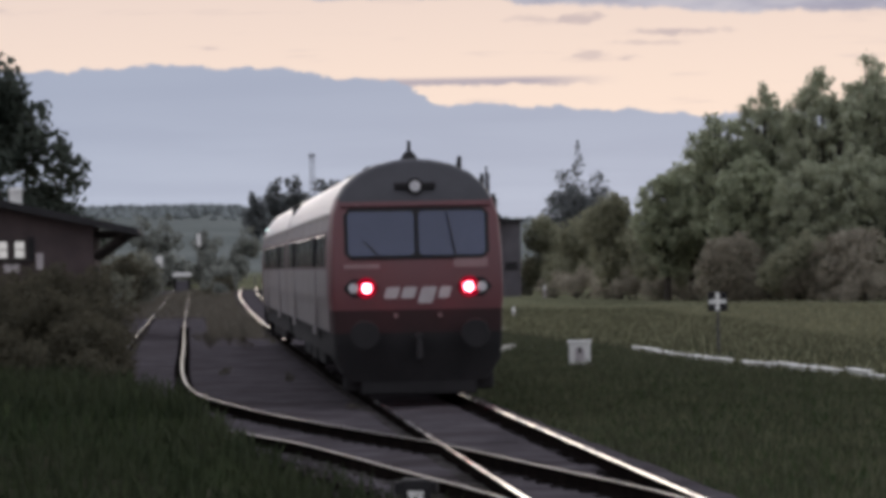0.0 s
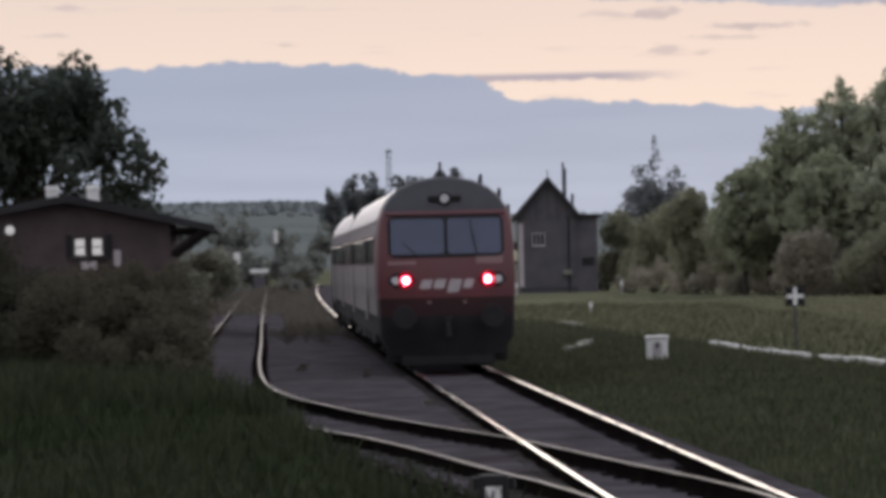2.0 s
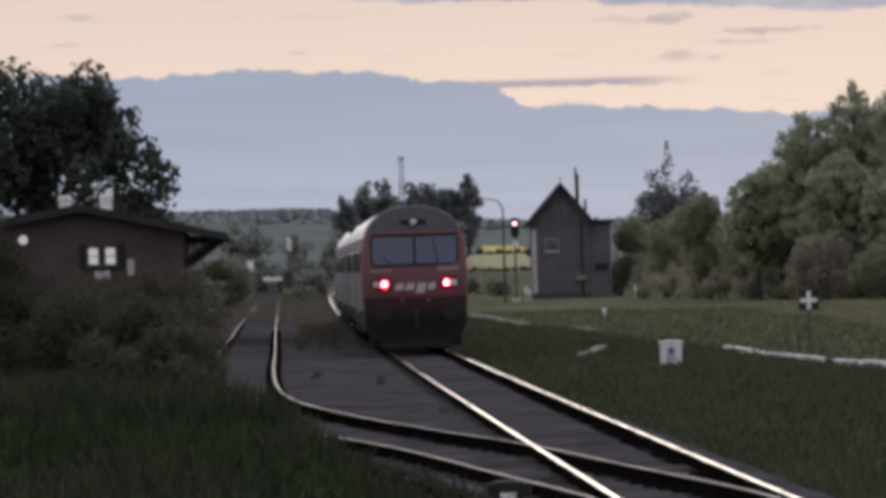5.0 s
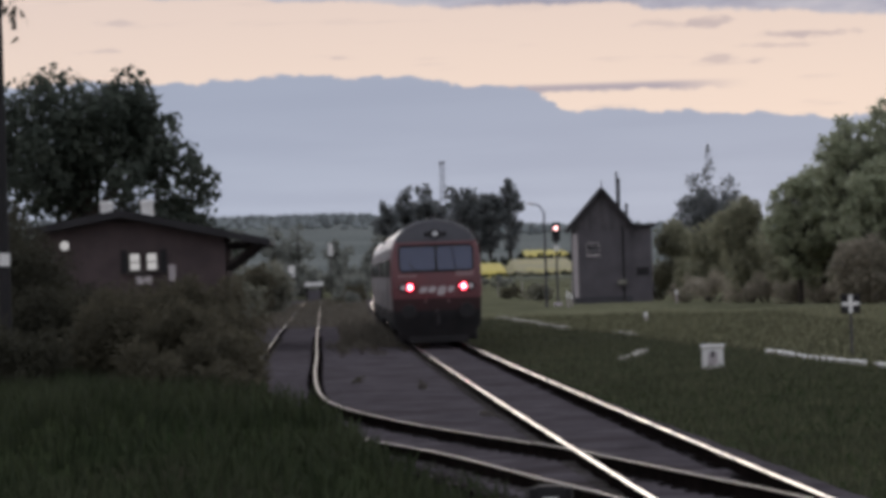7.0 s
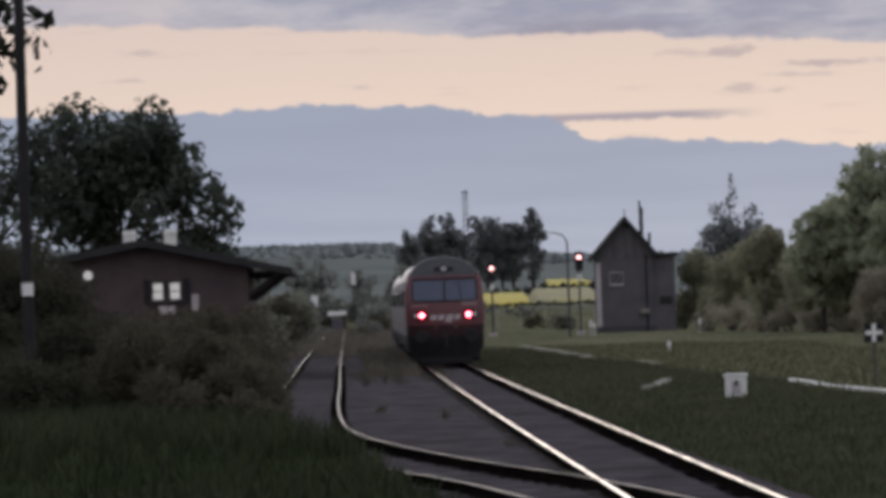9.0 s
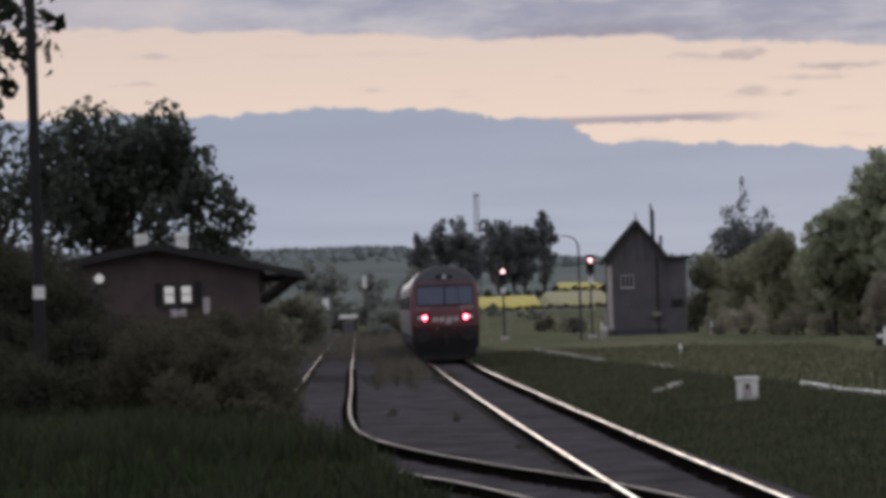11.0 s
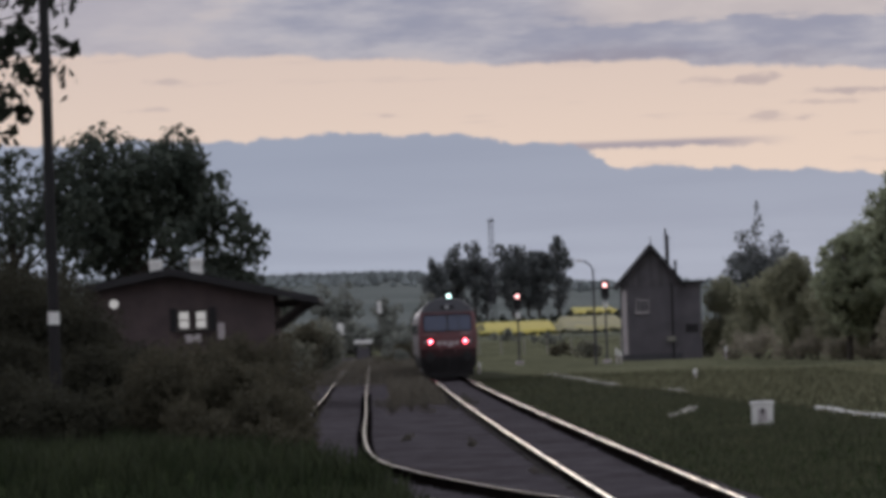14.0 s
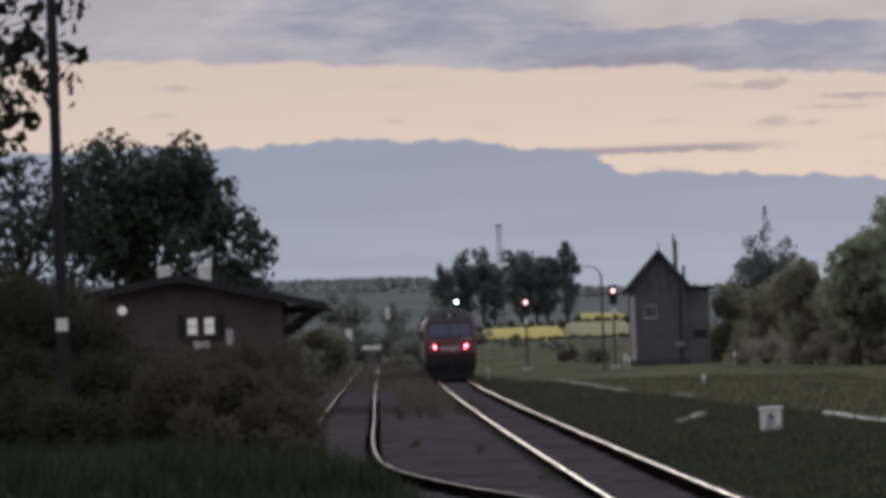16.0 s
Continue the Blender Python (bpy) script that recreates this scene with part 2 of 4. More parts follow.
def siding_x(y):
    """A smooth line through the siding's bends."""
    n = len(SIDING)
    for i in range(n - 1):
        if y <= SIDING[i + 1][0] or i == n - 2:
            (y0, x0), (y1, x1) = SIDING[i], SIDING[i + 1]
            ya, xa = SIDING[max(i - 1, 0)]
            yb, xb = SIDING[min(i + 2, n - 1)]
            m0, m1, d = (x1 - xa) / (y1 - ya), (xb - x0) / (yb - y0), y1 - y0
            t = (y - y0) / d
            return (2 * t**3 - 3 * t**2 + 1) * x0 + (t**3 - 2 * t**2 + t) * d * m0 + (3 * t**2 - 2 * t**3) * x1 + (t**3 - t**2) * d * m1


def land(x, y):
    z = -0.3 + 0.10 * noise.noise((x * 0.21, y * 0.07, 0.5)) + 0.05 * noise.noise((x * 0.9, y * 0.4, 3.0))
    if 0 < y < 480:
        near = min(abs(x - main_x(y)), abs(x - siding_x(max(y, 26))), abs(x - 0.5 * (main_x(y) + siding_x(max(y, 26)))))
        z = z * ramp(near, 1.6, 4.5) - 0.36 * (1 - ramp(near, 1.6, 4.5))
    if 40 < y < 86:
        z += 0.8 * ramp(siding_x(y) - x, 0.95, 1.95) * ramp(y, 42, 50) * (1 - ramp(y, 68, 84))
    z += 1.8 * ramp(y, 400, 560) + 3.4 * ramp(y, 560, 800) + 37 * ramp(y, 900, 2700) * (0.96 - 0.34 * ramp(x / max(y, 1.0), -0.045, 0.035)) + 5 * ramp(y, 1200, 2400) * noise.noise((x * 0.004, y * 0.002, 7.0))
    return z


def spread(steps):
    out = [steps[0][0]]
    for a, b, n in steps:
        out += [a + (b - a) * (i + 1) / n for i in range(n)]
    return out


def sheet(name, xs, ys, height, mat):
    verts = [(x, y, height(x, y)) for y in ys for x in xs]
    n = len(xs)
    faces = [(j * n + i, j * n + i + 1, (j + 1) * n + i + 1, (j + 1) * n + i) for j in range(len(ys) - 1) for i in range(n - 1)]
    data = bpy.data.meshes.new(name)
    data.from_pydata(verts, [], faces)
    data.materials.append(mat)
    data.shade_smooth()
    return data


xs = spread([(-2500, -400, 12), (-400, -60, 16), (-60, -20, 20), (-20, 22, 84), (22, 60, 19), (60, 400, 16), (400, 2500, 12)])
ys = spread([(-600, -40, 8), (-40, 24, 20), (24, 130, 76), (130, 320, 50), (320, 900, 50), (900, 2800, 40), (2800, 4800, 8)])
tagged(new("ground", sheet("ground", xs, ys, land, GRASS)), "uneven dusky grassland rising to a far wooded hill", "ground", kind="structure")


def gravel_bed():
    ys = spread([(8, 140, 130), (140, 420, 110)])
    verts, faces, n = [], [], 22
    for y in ys:
        a, b = min(siding_x(max(y, 26)), main_x(y)) - 1.35 - 1.5 * ramp(y, 92, 140), main_x(y) + 1.7
        for i in range(n):
            f = i / (n - 1)
            x = a + (b - a) * f + 0.12 * noise.noise((i * 3.1, y * 0.4, 1.0)) * (1 if i in (0, n - 1) else 0.3)
            verts.append((x, y, -0.15 + 0.022 * noise.noise((x * 1.3, y * 0.8, 2.0)) - (0.3 if i in (0, n - 1) else 0.05 if i in (1, n - 2) else 0)))
    faces = [(j * n + i, j * n + i + 1, (j + 1) * n + i + 1, (j + 1) * n + i) for j in range(len(ys) - 1) for i in range(n - 1)]
    data = bpy.data.meshes.new("gravel_bed")
    data.from_pydata(verts, [], faces)
    data.materials.append(GRAVEL)
    data.shade_smooth()
    tagged(new("gravel_bed", data), "grey-brown stone ballast spread under and between both tracks", "ballast", kind="structure")


gravel_bed()
SECTION = [(-0.065, -0.17), (0.065, -0.17), (0.065, -0.155), (0.012, -0.13), (0.012, -0.04), (0.036, -0.03), (0.036, -0.007), (0.025, 0.0), (-0.025, 0.0), (-0.036, -0.007), (-0.036, -0.03), (-0.012, -0.04), (-0.012, -0.13), (-0.065, -0.155)]


def rail(name, line, side, ys, parent, top=STEEL):
    verts, faces, n = [], [], len(SECTION)
    for y in ys:
        slope = (line(y + 0.5) - line(y - 0.5))
        k = 1 / math.sqrt(1 + slope * slope)
        for sx, sz in SECTION:
            o = side * 0.7525 + sx
            verts.append((line(y) + o * k, y - o * k * slope, sz))
    mats = []
    for j in range(len(ys) - 1):
        for i in range(n):
            faces.append((j * n + i, j * n + (i + 1) % n, (j + 1) * n + (i + 1) % n, (j + 1) * n + i))
            mats.append(1 if i == 7 else 0)
    data = bpy.data.meshes.new(name)
    data.from_pydata(verts, [], faces)
    data.materials.append(RUST)
    data.materials.append(top)
    data.polygons.foreach_set("material_index", mats)
    ob = new(name, data)
    ob.parent = parent
    return ob


def track(name, label, line, y0, y1, near, steel):
    top = thing(name, label, "railway track")
    ys = [y0 + i * 1.5 for i in range(int((y1 - y0) / 1.5) + 1)]
    for side in (-1, 1):
        rail("rail", line, side, ys, top, steel)
    bm = boxes((-1.25, 1.25, -0.12, 0.12, -0.34, -0.164), bevel=0.012)
    wooden = len(bm.faces)
    for side in (-1, 1):
        box(bm, side * 0.7525 - 0.17, side * 0.7525 + 0.17, -0.08, 0.08, -0.17, -0.133)
    bm.faces.ensure_lookup_table()
    for f in bm.faces[wooden:]:
        f.material_index = 1
    plank = mesh_of("sleeper", bm, [TIMBER, RUST])
    rest = bmesh.new()
    y, n = y0 + 0.3, 0
    while y < y1:
        turn = math.atan(line(y - 0.5) - line(y + 0.5))
        m = Matrix.Translation((line(y), y, 0.008 * math.sin(y * 7.1))) @ Matrix.Rotation(turn, 4, "Z")
        if n < near:
            ob = new("sleeper", plank)
            ob.parent, ob.matrix_basis = top, m
        else:
            bmesh.ops.create_cube(rest, size=1.0, matrix=m @ Matrix.Translation((0, 0, -0.248)) @ Matrix.Diagonal((2.5, 0.24, 0.17, 1)))
        y, n = y + 0.62, n + 1
    far = part("far_sleeper_row", rest, TIMBER, top)
    far["kind"] = "stuff"
    return top


track("main_track", "straight main line track, polished rails on tarred timber sleepers", main_x, 8.0, 470.0, 290, STEEL)
track("siding_track", "curving siding track of worn rails joining the main line", siding_x, 30.0, 412.0, 200, WORN)

# ---- the train ----
RINGS = [(1.1, 0.27), (1.33, 0.62), (1.35, 1.04), (1.36, 1.4), (1.38, 1.6), (1.38, 2.05), (1.37, 2.4), (1.35, 2.68), (1.32, 2.95), (1.24, 3.18), (1.1, 3.4), (0.9, 3.58), (0.6, 3.72), (0.28, 3.79), (0.0, 3.81)]


def rake(z):
    """How far the cab's face leans back at a height."""
    return 0.1 * max(1.2 - z, 0) + 0.2 * max(z - 1.9, 0) + 0.12 * max(z - 3.0, 0)


def body_strip(bm, y0, y1, lo, hi, out=0.0, left=True, right=True):
    """The skin between two heights of the cross-section, from y0 to y1."""
    pts = [p for p in RINGS if lo - 1e-6 <= p[1] <= hi + 1e-6]
    for s, wanted in ((-1, left), (1, right)):
        if not wanted:
            continue
        a = [bm.verts.new((s * (x + out), y0, z)) for x, z in pts]
        b = [bm.verts.new((s * (x + out), y1, z)) for x, z in pts]
        for i in range(len(pts) - 1):
            bm.faces.new((a[i], a[i + 1], b[i + 1], b[i]) if s < 0 else (a[i], b[i], b[i + 1], a[i + 1]))


def cab_shell(bm):
    """The rounded end of a car: rings that grow to the full section, and the face as strips."""
    stages = [(0.0, 0.955, 0.965), (0.05, 0.978, 0.985), (0.18, 0.993, 0.997), (0.5, 1.0, 1.0), (1.5, 1.0, 1.0)]
    rows = []
    for y, kx, kz in stages:
        fade = 1 - y / 1.5
        rows.append([[bm.verts.new((s * x * kx, y + rake(z) * fade, z if z < 1.5 else 1.5 + (z - 1.5) * kz)) for x, z in RINGS] for s in (-1, 1)])
    for a, b in zip(rows, rows[1:]):
        for s in (0, 1):
            for i in range(len(RINGS) - 1):
                bm.faces.new((a[s][i], a[s][i + 1], b[s][i + 1], b[s][i]))
    for i in range(len(RINGS) - 1):
        l, r = rows[0]
        bm.faces.new((l[i], r[i], r[i + 1], l[i + 1]))
    bmesh.ops.remove_doubles(bm, verts=bm.verts, dist=0.0005)
    bmesh.ops.recalc_face_normals(bm, faces=bm.faces)
    for f in bm.faces:
        z = f.calc_center_median().z
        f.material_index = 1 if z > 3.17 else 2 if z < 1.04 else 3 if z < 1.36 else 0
        f.smooth = True


def face_plate(bm, x0, x1, z0, z1, proud=0.02, cut=0.0, slant=0.0):
    """A thin plate on the cab's raked face, with clipped corners and a slant for letter-like shapes."""
    ring = [(x0 + cut, z0), (x1 - cut, z0), (x1, z0 + cut), (x1, z1 - cut), (x1 - cut, z1), (x0 + cut, z1), (x0, z1 - cut), (x0, z0 + cut)] if cut else [(x0, z0), (x1, z0), (x1, z1), (x0, z1)]
    zm = (z0 + z1) / 2
    front = [bm.verts.new((x + slant * (z - zm), rake(z) - proud, z)) for x, z in ring]
    back = [bm.verts.new((x + slant * (z - zm), rake(z) + 0.03, z)) for x, z in ring]
    bm.faces.new(front)
    for i in range(len(ring)):
        j = (i + 1) % len(ring)
        bm.faces.new((front[i], back[i], back[j], front[j]))
    bmesh.ops.recalc_face_normals(bm, faces=bm.faces)


def plate(name, parent, mat, *args, label="", **kw):
    bm = bmesh.new()
    face_plate(bm, *args, **kw)
    return part(name, bm, mat, parent, label)


def disc_on_face(name, parent, mat, x, z, r, proud=0.05, label=""):
    bm = bmesh.new()
    rod(bm, (x, rake(z) + 0.05, z), (x, rake(z) - proud, z), r, r * 0.9, 16)
    return part(name, bm, mat, parent, label)


TAIL_RED = glow("tail_lamp_red", (1.0, 0.1, 0.14), 26.0)
# weak red emission that paints the halo around each tail lamp
LAMP_HALO = glow("red_halo_glow", (1.0, 0.012, 0.07), 0.26)
SIGNAL_RED = glow("signal_red", (1.0, 0.5, 0.5), 3.6)
SIGNAL_GREEN = glow("signal_green", (0.62, 1.0, 0.93), 6.0)
LIT_ROOM = glow("lit_window", (1.0, 0.97, 0.97), 0.42)
# the blue of the reflected sky is put into this base colour
SCREEN = material("sky_tinted_glass", (0.028, 0.036, 0.08), (0.042, 0.052, 0.108), 0.5, 0.12, bump=0.0, spec=0.6)
LENS = material("clear_lamp_lens", (0.5, 0.5, 0.52), (0.6, 0.6, 0.62), 4.0, 0.25, bump=0.0, spec=0.7)
DULL_MARK = material("faded_lettering", (0.2, 0.115, 0.12), (0.26, 0.16, 0.165), 3.0, 0.5, bump=0.0)
MARK = material("pale_lettering", (0.36, 0.32, 0.33), (0.46, 0.42, 0.43), 3.0, 0.5, bump=0.0)
# a darker red for the band low on the cab's face
LOW_RED = material("dark_low_red", (0.022, 0.0115, 0.0125), (0.044, 0.016, 0.018), 1.5, 0.6, bump=0.05)
BAND = material("dark_red_band", (0.05, 0.02, 0.023), (0.07, 0.026, 0.028), 0.8, 0.4, bump=0.02, spec=0.5)

train = thing("diesel_railcar", "two-car red diesel railcar with grey-white sides and lit red tail lamps", "train")


WHEELSETS = []


def car(parent, y0, y1, end):
    """One car between y0 and y1; its cab is at the y0 end (end=-1) or the y1 end (end=1)."""
    a, b = (y0 + 1.5, y1) if end < 0 else (y0, y1 - 1.5)
    body = bmesh.new()
    body_strip(body, a, b, 1.04, 2.05)
    body_strip(body, a, b, 2.68, 2.95)
    for y in (a, b):
        vs = [body.verts.new((s * x, y, z)) for s, seq in ((-1, RINGS[2:]), (1, RINGS[-2:1:-1])) for x, z in seq]
        body.faces.new(vs)
    bmesh.ops.recalc_face_normals(body, faces=body.faces)
    hull = part("car_body", body, CREAM, parent, "grey-white side panels")
    bm = bmesh.new()
    body_strip(bm, a, b, 2.05, 2.68)
    part("window_band", bm, BAND, hull, "dark red band between the windows")
    bm = bmesh.new()
    body_strip(bm, a, b, 2.95, 3.81)
    bmesh.ops.remove_doubles(bm, verts=bm.verts, dist=0.0005)
    part("roof", bm, SILVER, parent, "silvery curved roof", smooth=True)
    bm = bmesh.new()
    body_strip(bm, a + 0.4, b - 0.4, 0.62, 1.04, -0.05)
    part("skirt", bm, BLACK, parent, "black underframe skirt")
    for s in (-1, 1):
        y = a + 1.0
        while y < b - 2.2:
            bm = boxes((s * 1.36 - 0.02, s * 1.36 + 0.02, y, y + 1.45, 2.09, 2.62), bevel=0.012)
            part("side_window", bm, GLASS_DARK, hull)
            y += 1.85
        for yd in (a + 5.2, b - 6.5):
            bm = boxes((s * 1.39 - 0.012, s * 1.39 + 0.012, yd, yd + 0.65, 0.92, 2.04), (s * 1.39 - 0.012, s * 1.39 + 0.012, yd + 0.69, yd + 1.34, 0.92, 2.04), bevel=0.008)
            door = part("passenger_door", bm, CREAM, hull, "pale double-leaf door")
            part("door_window", boxes((s * 1.4 - 0.012, s * 1.4 + 0.012, yd + 0.12, yd + 0.54, 2.09, 2.62), (s * 1.4 - 0.012, s * 1.4 + 0.012, yd + 0.8, yd + 1.22, 2.09, 2.62)), GLASS_DARK, door)
        part("gutter", boxes((s * 1.33 - 0.02, s * 1.33 + 0.02, a, b, 2.93, 2.98)), SILVER, hull)
    for yc in (y0 + 3.6, y1 - 3.6):
        bm = boxes((-1.05, -0.85, yc - 1.6, yc + 1.6, 0.42, 0.75), (0.85, 1.05, yc - 1.6, yc + 1.6, 0.42, 0.75), (-0.9, 0.9, yc - 0.3, yc + 0.3, 0.45, 0.8), bevel=0.03)
        bogie = part("bogie", bm, BLACK, parent)
        for yw in (yc - 1.1, yc + 1.1):
            bm = bmesh.new()
            rod(bm, (-0.8, 0, 0), (0.8, 0, 0), 0.08)
            for s in (-1, 1):
                rod(bm, (s * 0.69, 0, 0), (s * 0.82, 0, 0), 0.42, 0.42, 20)
                for k in range(4):
                    box(bm, s * 0.83 - 0.01, s * 0.83 + 0.01, 0.2 * math.cos(k * 1.571) - 0.03, 0.2 * math.cos(k * 1.571) + 0.03, 0.2 * math.sin(k * 1.571) - 0.03, 0.2 * math.sin(k * 1.571) + 0.03)
            wheels = part("wheelset", bm, RUST, bogie)
            wheels.location = (0, yw, 0.42)
            WHEELSETS.append(wheels)
    for yu, long in ((y0 + 8, 3.2), (y0 + 12.4, 2.2), (y0 + 16, 3.0)):
        part("equipment_box", boxes((-1.2, 1.2, yu, yu + long, 0.35, 0.95), bevel=0.04), BLACK, parent)
    for yr in (y0 + 6, y0 + 13, y0 + 19):
        part("roof_vent", boxes((-0.5, 0.5, yr, yr + 1.4, 3.7, 3.83), bevel=0.03), ROOF_GREY, parent)


car(train, 0.0, 25.85, -1)
car(train, 26.45, 52.3, 1)
bm = boxes(*[(-1.2 + 0.03 * (i % 2), 1.2 - 0.03 * (i % 2), 25.8 + i * 0.1, 25.9 + i * 0.1, 0.9, 3.5) for i in range(7)])
part("gangway_bellows", bm, BLACK, train)
for flip in (False, True):
    bm = bmesh.new()
    cab_shell(bm)
    cab = part("cab", bm, [RED, ROOF_GREY, BLACK, LOW_RED], train, "red rounded cab with a dark grey dome and black lower front")
    if flip:
        cab.matrix_basis = Matrix.Translation((0, 52.3, 0)) @ Matrix.Rotation(math.pi, 4, "Z")
    plate("window_surround", cab, BLACK, -1.15, 1.15, 2.2, 3.02, proud=0.015, cut=0.1)
    for x0, x1 in ((-1.09, -0.035), (0.035, 1.09)):
        plate("windscreen", cab, SCREEN, x0, x1, 2.26, 2.96, proud=0.03, cut=0.05)
    plate("sill_strip", cab, RED, -1.2, 1.2, 3.05, 3.11, proud=0.03)
    for foot, top in ((0.62, 0.48), (-0.55, -0.95)):
        bm = bmesh.new()
        rod(bm, (foot, rake(2.2) - 0.06, 2.2), (top, rake(2.85) - 0.06, 2.95 if foot > 0 else 2.6), 0.014, 0.01, 6)
        part("wiper", bm, BLACK, cab)
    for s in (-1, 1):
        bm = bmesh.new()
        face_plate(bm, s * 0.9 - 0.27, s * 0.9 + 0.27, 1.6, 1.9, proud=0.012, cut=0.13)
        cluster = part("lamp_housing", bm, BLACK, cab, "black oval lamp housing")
        # a glowing disc added for the lamp's halo, not a lamp part
        disc_on_face("lamp_bowl", cluster, LAMP_HALO if not flip else BLACK, s * 0.82, 1.75, 0.18, 0.02, "weakly glowing red disc added as the tail lamp's halo")
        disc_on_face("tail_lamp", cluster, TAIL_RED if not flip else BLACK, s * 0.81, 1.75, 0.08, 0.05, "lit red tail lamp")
        disc_on_face("head_lamp", cluster, LENS, s * 1.02, 1.75, 0.085, 0.04)
        bm = bmesh.new()
        rod(bm, (s * 0.87, 0.1, 1.02), (s * 0.87, -0.45, 1.02), 0.09, 0.09, 14)
        rod(bm, (s * 0.87, -0.45, 1.02), (s * 0.87, -0.5, 1.02), 0.23, 0.22, 18)
        part("buffer", bm, BLACK, cab)
        disc_on_face("hose_cock", cab, DULL_MARK, s * 0.35, 1.31, 0.035, 0.08)
    plate("plain_bar", cab, DULL_MARK, -1.16, -0.6, 2.06, 2.13, proud=0.012)
    plate("plain_bar", cab, DULL_MARK, 0.58, 1.12, 2.06, 2.22, proud=0.012, cut=0.03)
    # plain slanted shapes in a row
    for x0, x1, z0, z1 in ((-0.52, -0.3, 1.58, 1.76), (-0.25, -0.03, 1.58, 1.84), (0.03, 0.27, 1.5, 1.76), (0.34, 0.52, 1.58, 1.84)):
        plate("mark", cab, MARK, x0, x1, z0, z0 + 0.18 if z0 > 1.55 else z1, proud=0.01, cut=0.022, slant=0.3)
    bm = bmesh.new()
    rod(bm, (0, rake(3.4) + 0.2, 3.36), (0, rake(3.4) - 0.07, 3.36), 0.15, 0.13, 18)
    box(bm, -0.33, 0.33, rake(3.3) - 0.02, rake(3.3) + 0.3, 3.31, 3.42, 0.02)
    top_lamp = part("top_lamp", bm, BLACK, cab)
    disc_on_face("lamp_glass", top_lamp, LENS, 0.0, 3.36, 0.095, 0.09)
    bm = bmesh.new()
    rod(bm, (-0.05, 0.9, 3.7), (-0.05, 0.9, 3.93), 0.22, 0.06, 12)
    rod(bm, (-0.05, 0.9, 3.9), (-0.05, 0.9, 4.1), 0.035, 0.025, 8)
    part("roof_aerial", bm, BLACK, cab)
    for x, y, z, h in ((0.74, 0.9, 3.64, 0.2), (1.12, 1.1, 3.36, 0.2), (1.28, 0.9, 3.05, 0.18)):
        bm = bmesh.new()
        rod(bm, (x, y, z - 0.05), (x + 0.02, y, z + h), 0.06, 0.03, 8)
        part("horn", bm, BLACK, cab)
    part("snow_plough", boxes((-1.2, 1.2, 0.25, 0.45, 0.12, 0.62), (-0.5, 0.5, 0.1, 0.35, 0.3, 0.95), bevel=0.05), BLACK, cab)
    # black box put in for the darkness under the train's front
    part("rail_guard", boxes((-0.92, 0.92, 0.1, 0.24, 0.05, 0.4), bevel=0.04), BLACK, cab)
    bm = bmesh.new()
    rod(bm, (0, 0.3, 0.98), (0, -0.25, 0.95), 0.09, 0.07, 10)
    rod(bm, (0.0, -0.2, 0.95), (0.0, -0.28, 0.62), 0.05, 0.06, 8)
    part("coupling", bm, BLACK, cab)


def run(t):
    """How far the train has come along the line."""
    return 62.5 + 7.6 * t + 0.085 * t * t


def key(t):
    y = run(t)
    slope = -0.0473 + 2 * 3.14e-5 * (y + 20)
    return pose(main_x(y), y, 0, 0, 0, -math.degrees(math.atan(slope)))


def motions():
    walk(train, [(t * 0.5, key(t * 0.5)) for t in range(33)])
    for wheels in WHEELSETS:
        at = wheels.location.copy()
        walk(wheels, [(k / 30, pose(*at, -math.degrees((run(k / 30) - run(0)) / 0.42))) for k in range(481)])

# ---- the station house ----
def roof_slab(bm, x0, z0, x1, z1, y0, y1, thick):
    vs = [bm.verts.new(p) for p in ((x0, y0, z0), (x1, y0, z1), (x1, y1, z1), (x0, y1, z0), (x0, y0, z0 - thick), (x1, y0, z1 - thick), (x1, y1, z1 - thick), (x0, y1, z0 - thick))]
    for f in ((0, 1, 2, 3), (7, 6, 5, 4), (0, 4, 5, 1), (1, 5, 6, 2), (2, 6, 7, 3), (3, 7, 4, 0)):
        bm.faces.new([vs[i] for i in f])
    bmesh.ops.recalc_face_normals(bm, faces=bm.faces)


def gable_wall(bm, ring, y0, y1):
    a, b = [bm.verts.new((x, y0, z)) for x, z in ring], [bm.verts.new((x, y1, z)) for x, z in ring]
    bm.faces.new(a)
    bm.faces.new(list(reversed(b)))
    for i in range(len(ring)):
        j = (i + 1) % len(ring)
        bm.faces.new((a[i], b[i], b[j], a[j]))
    bmesh.ops.recalc_face_normals(bm, faces=bm.faces)


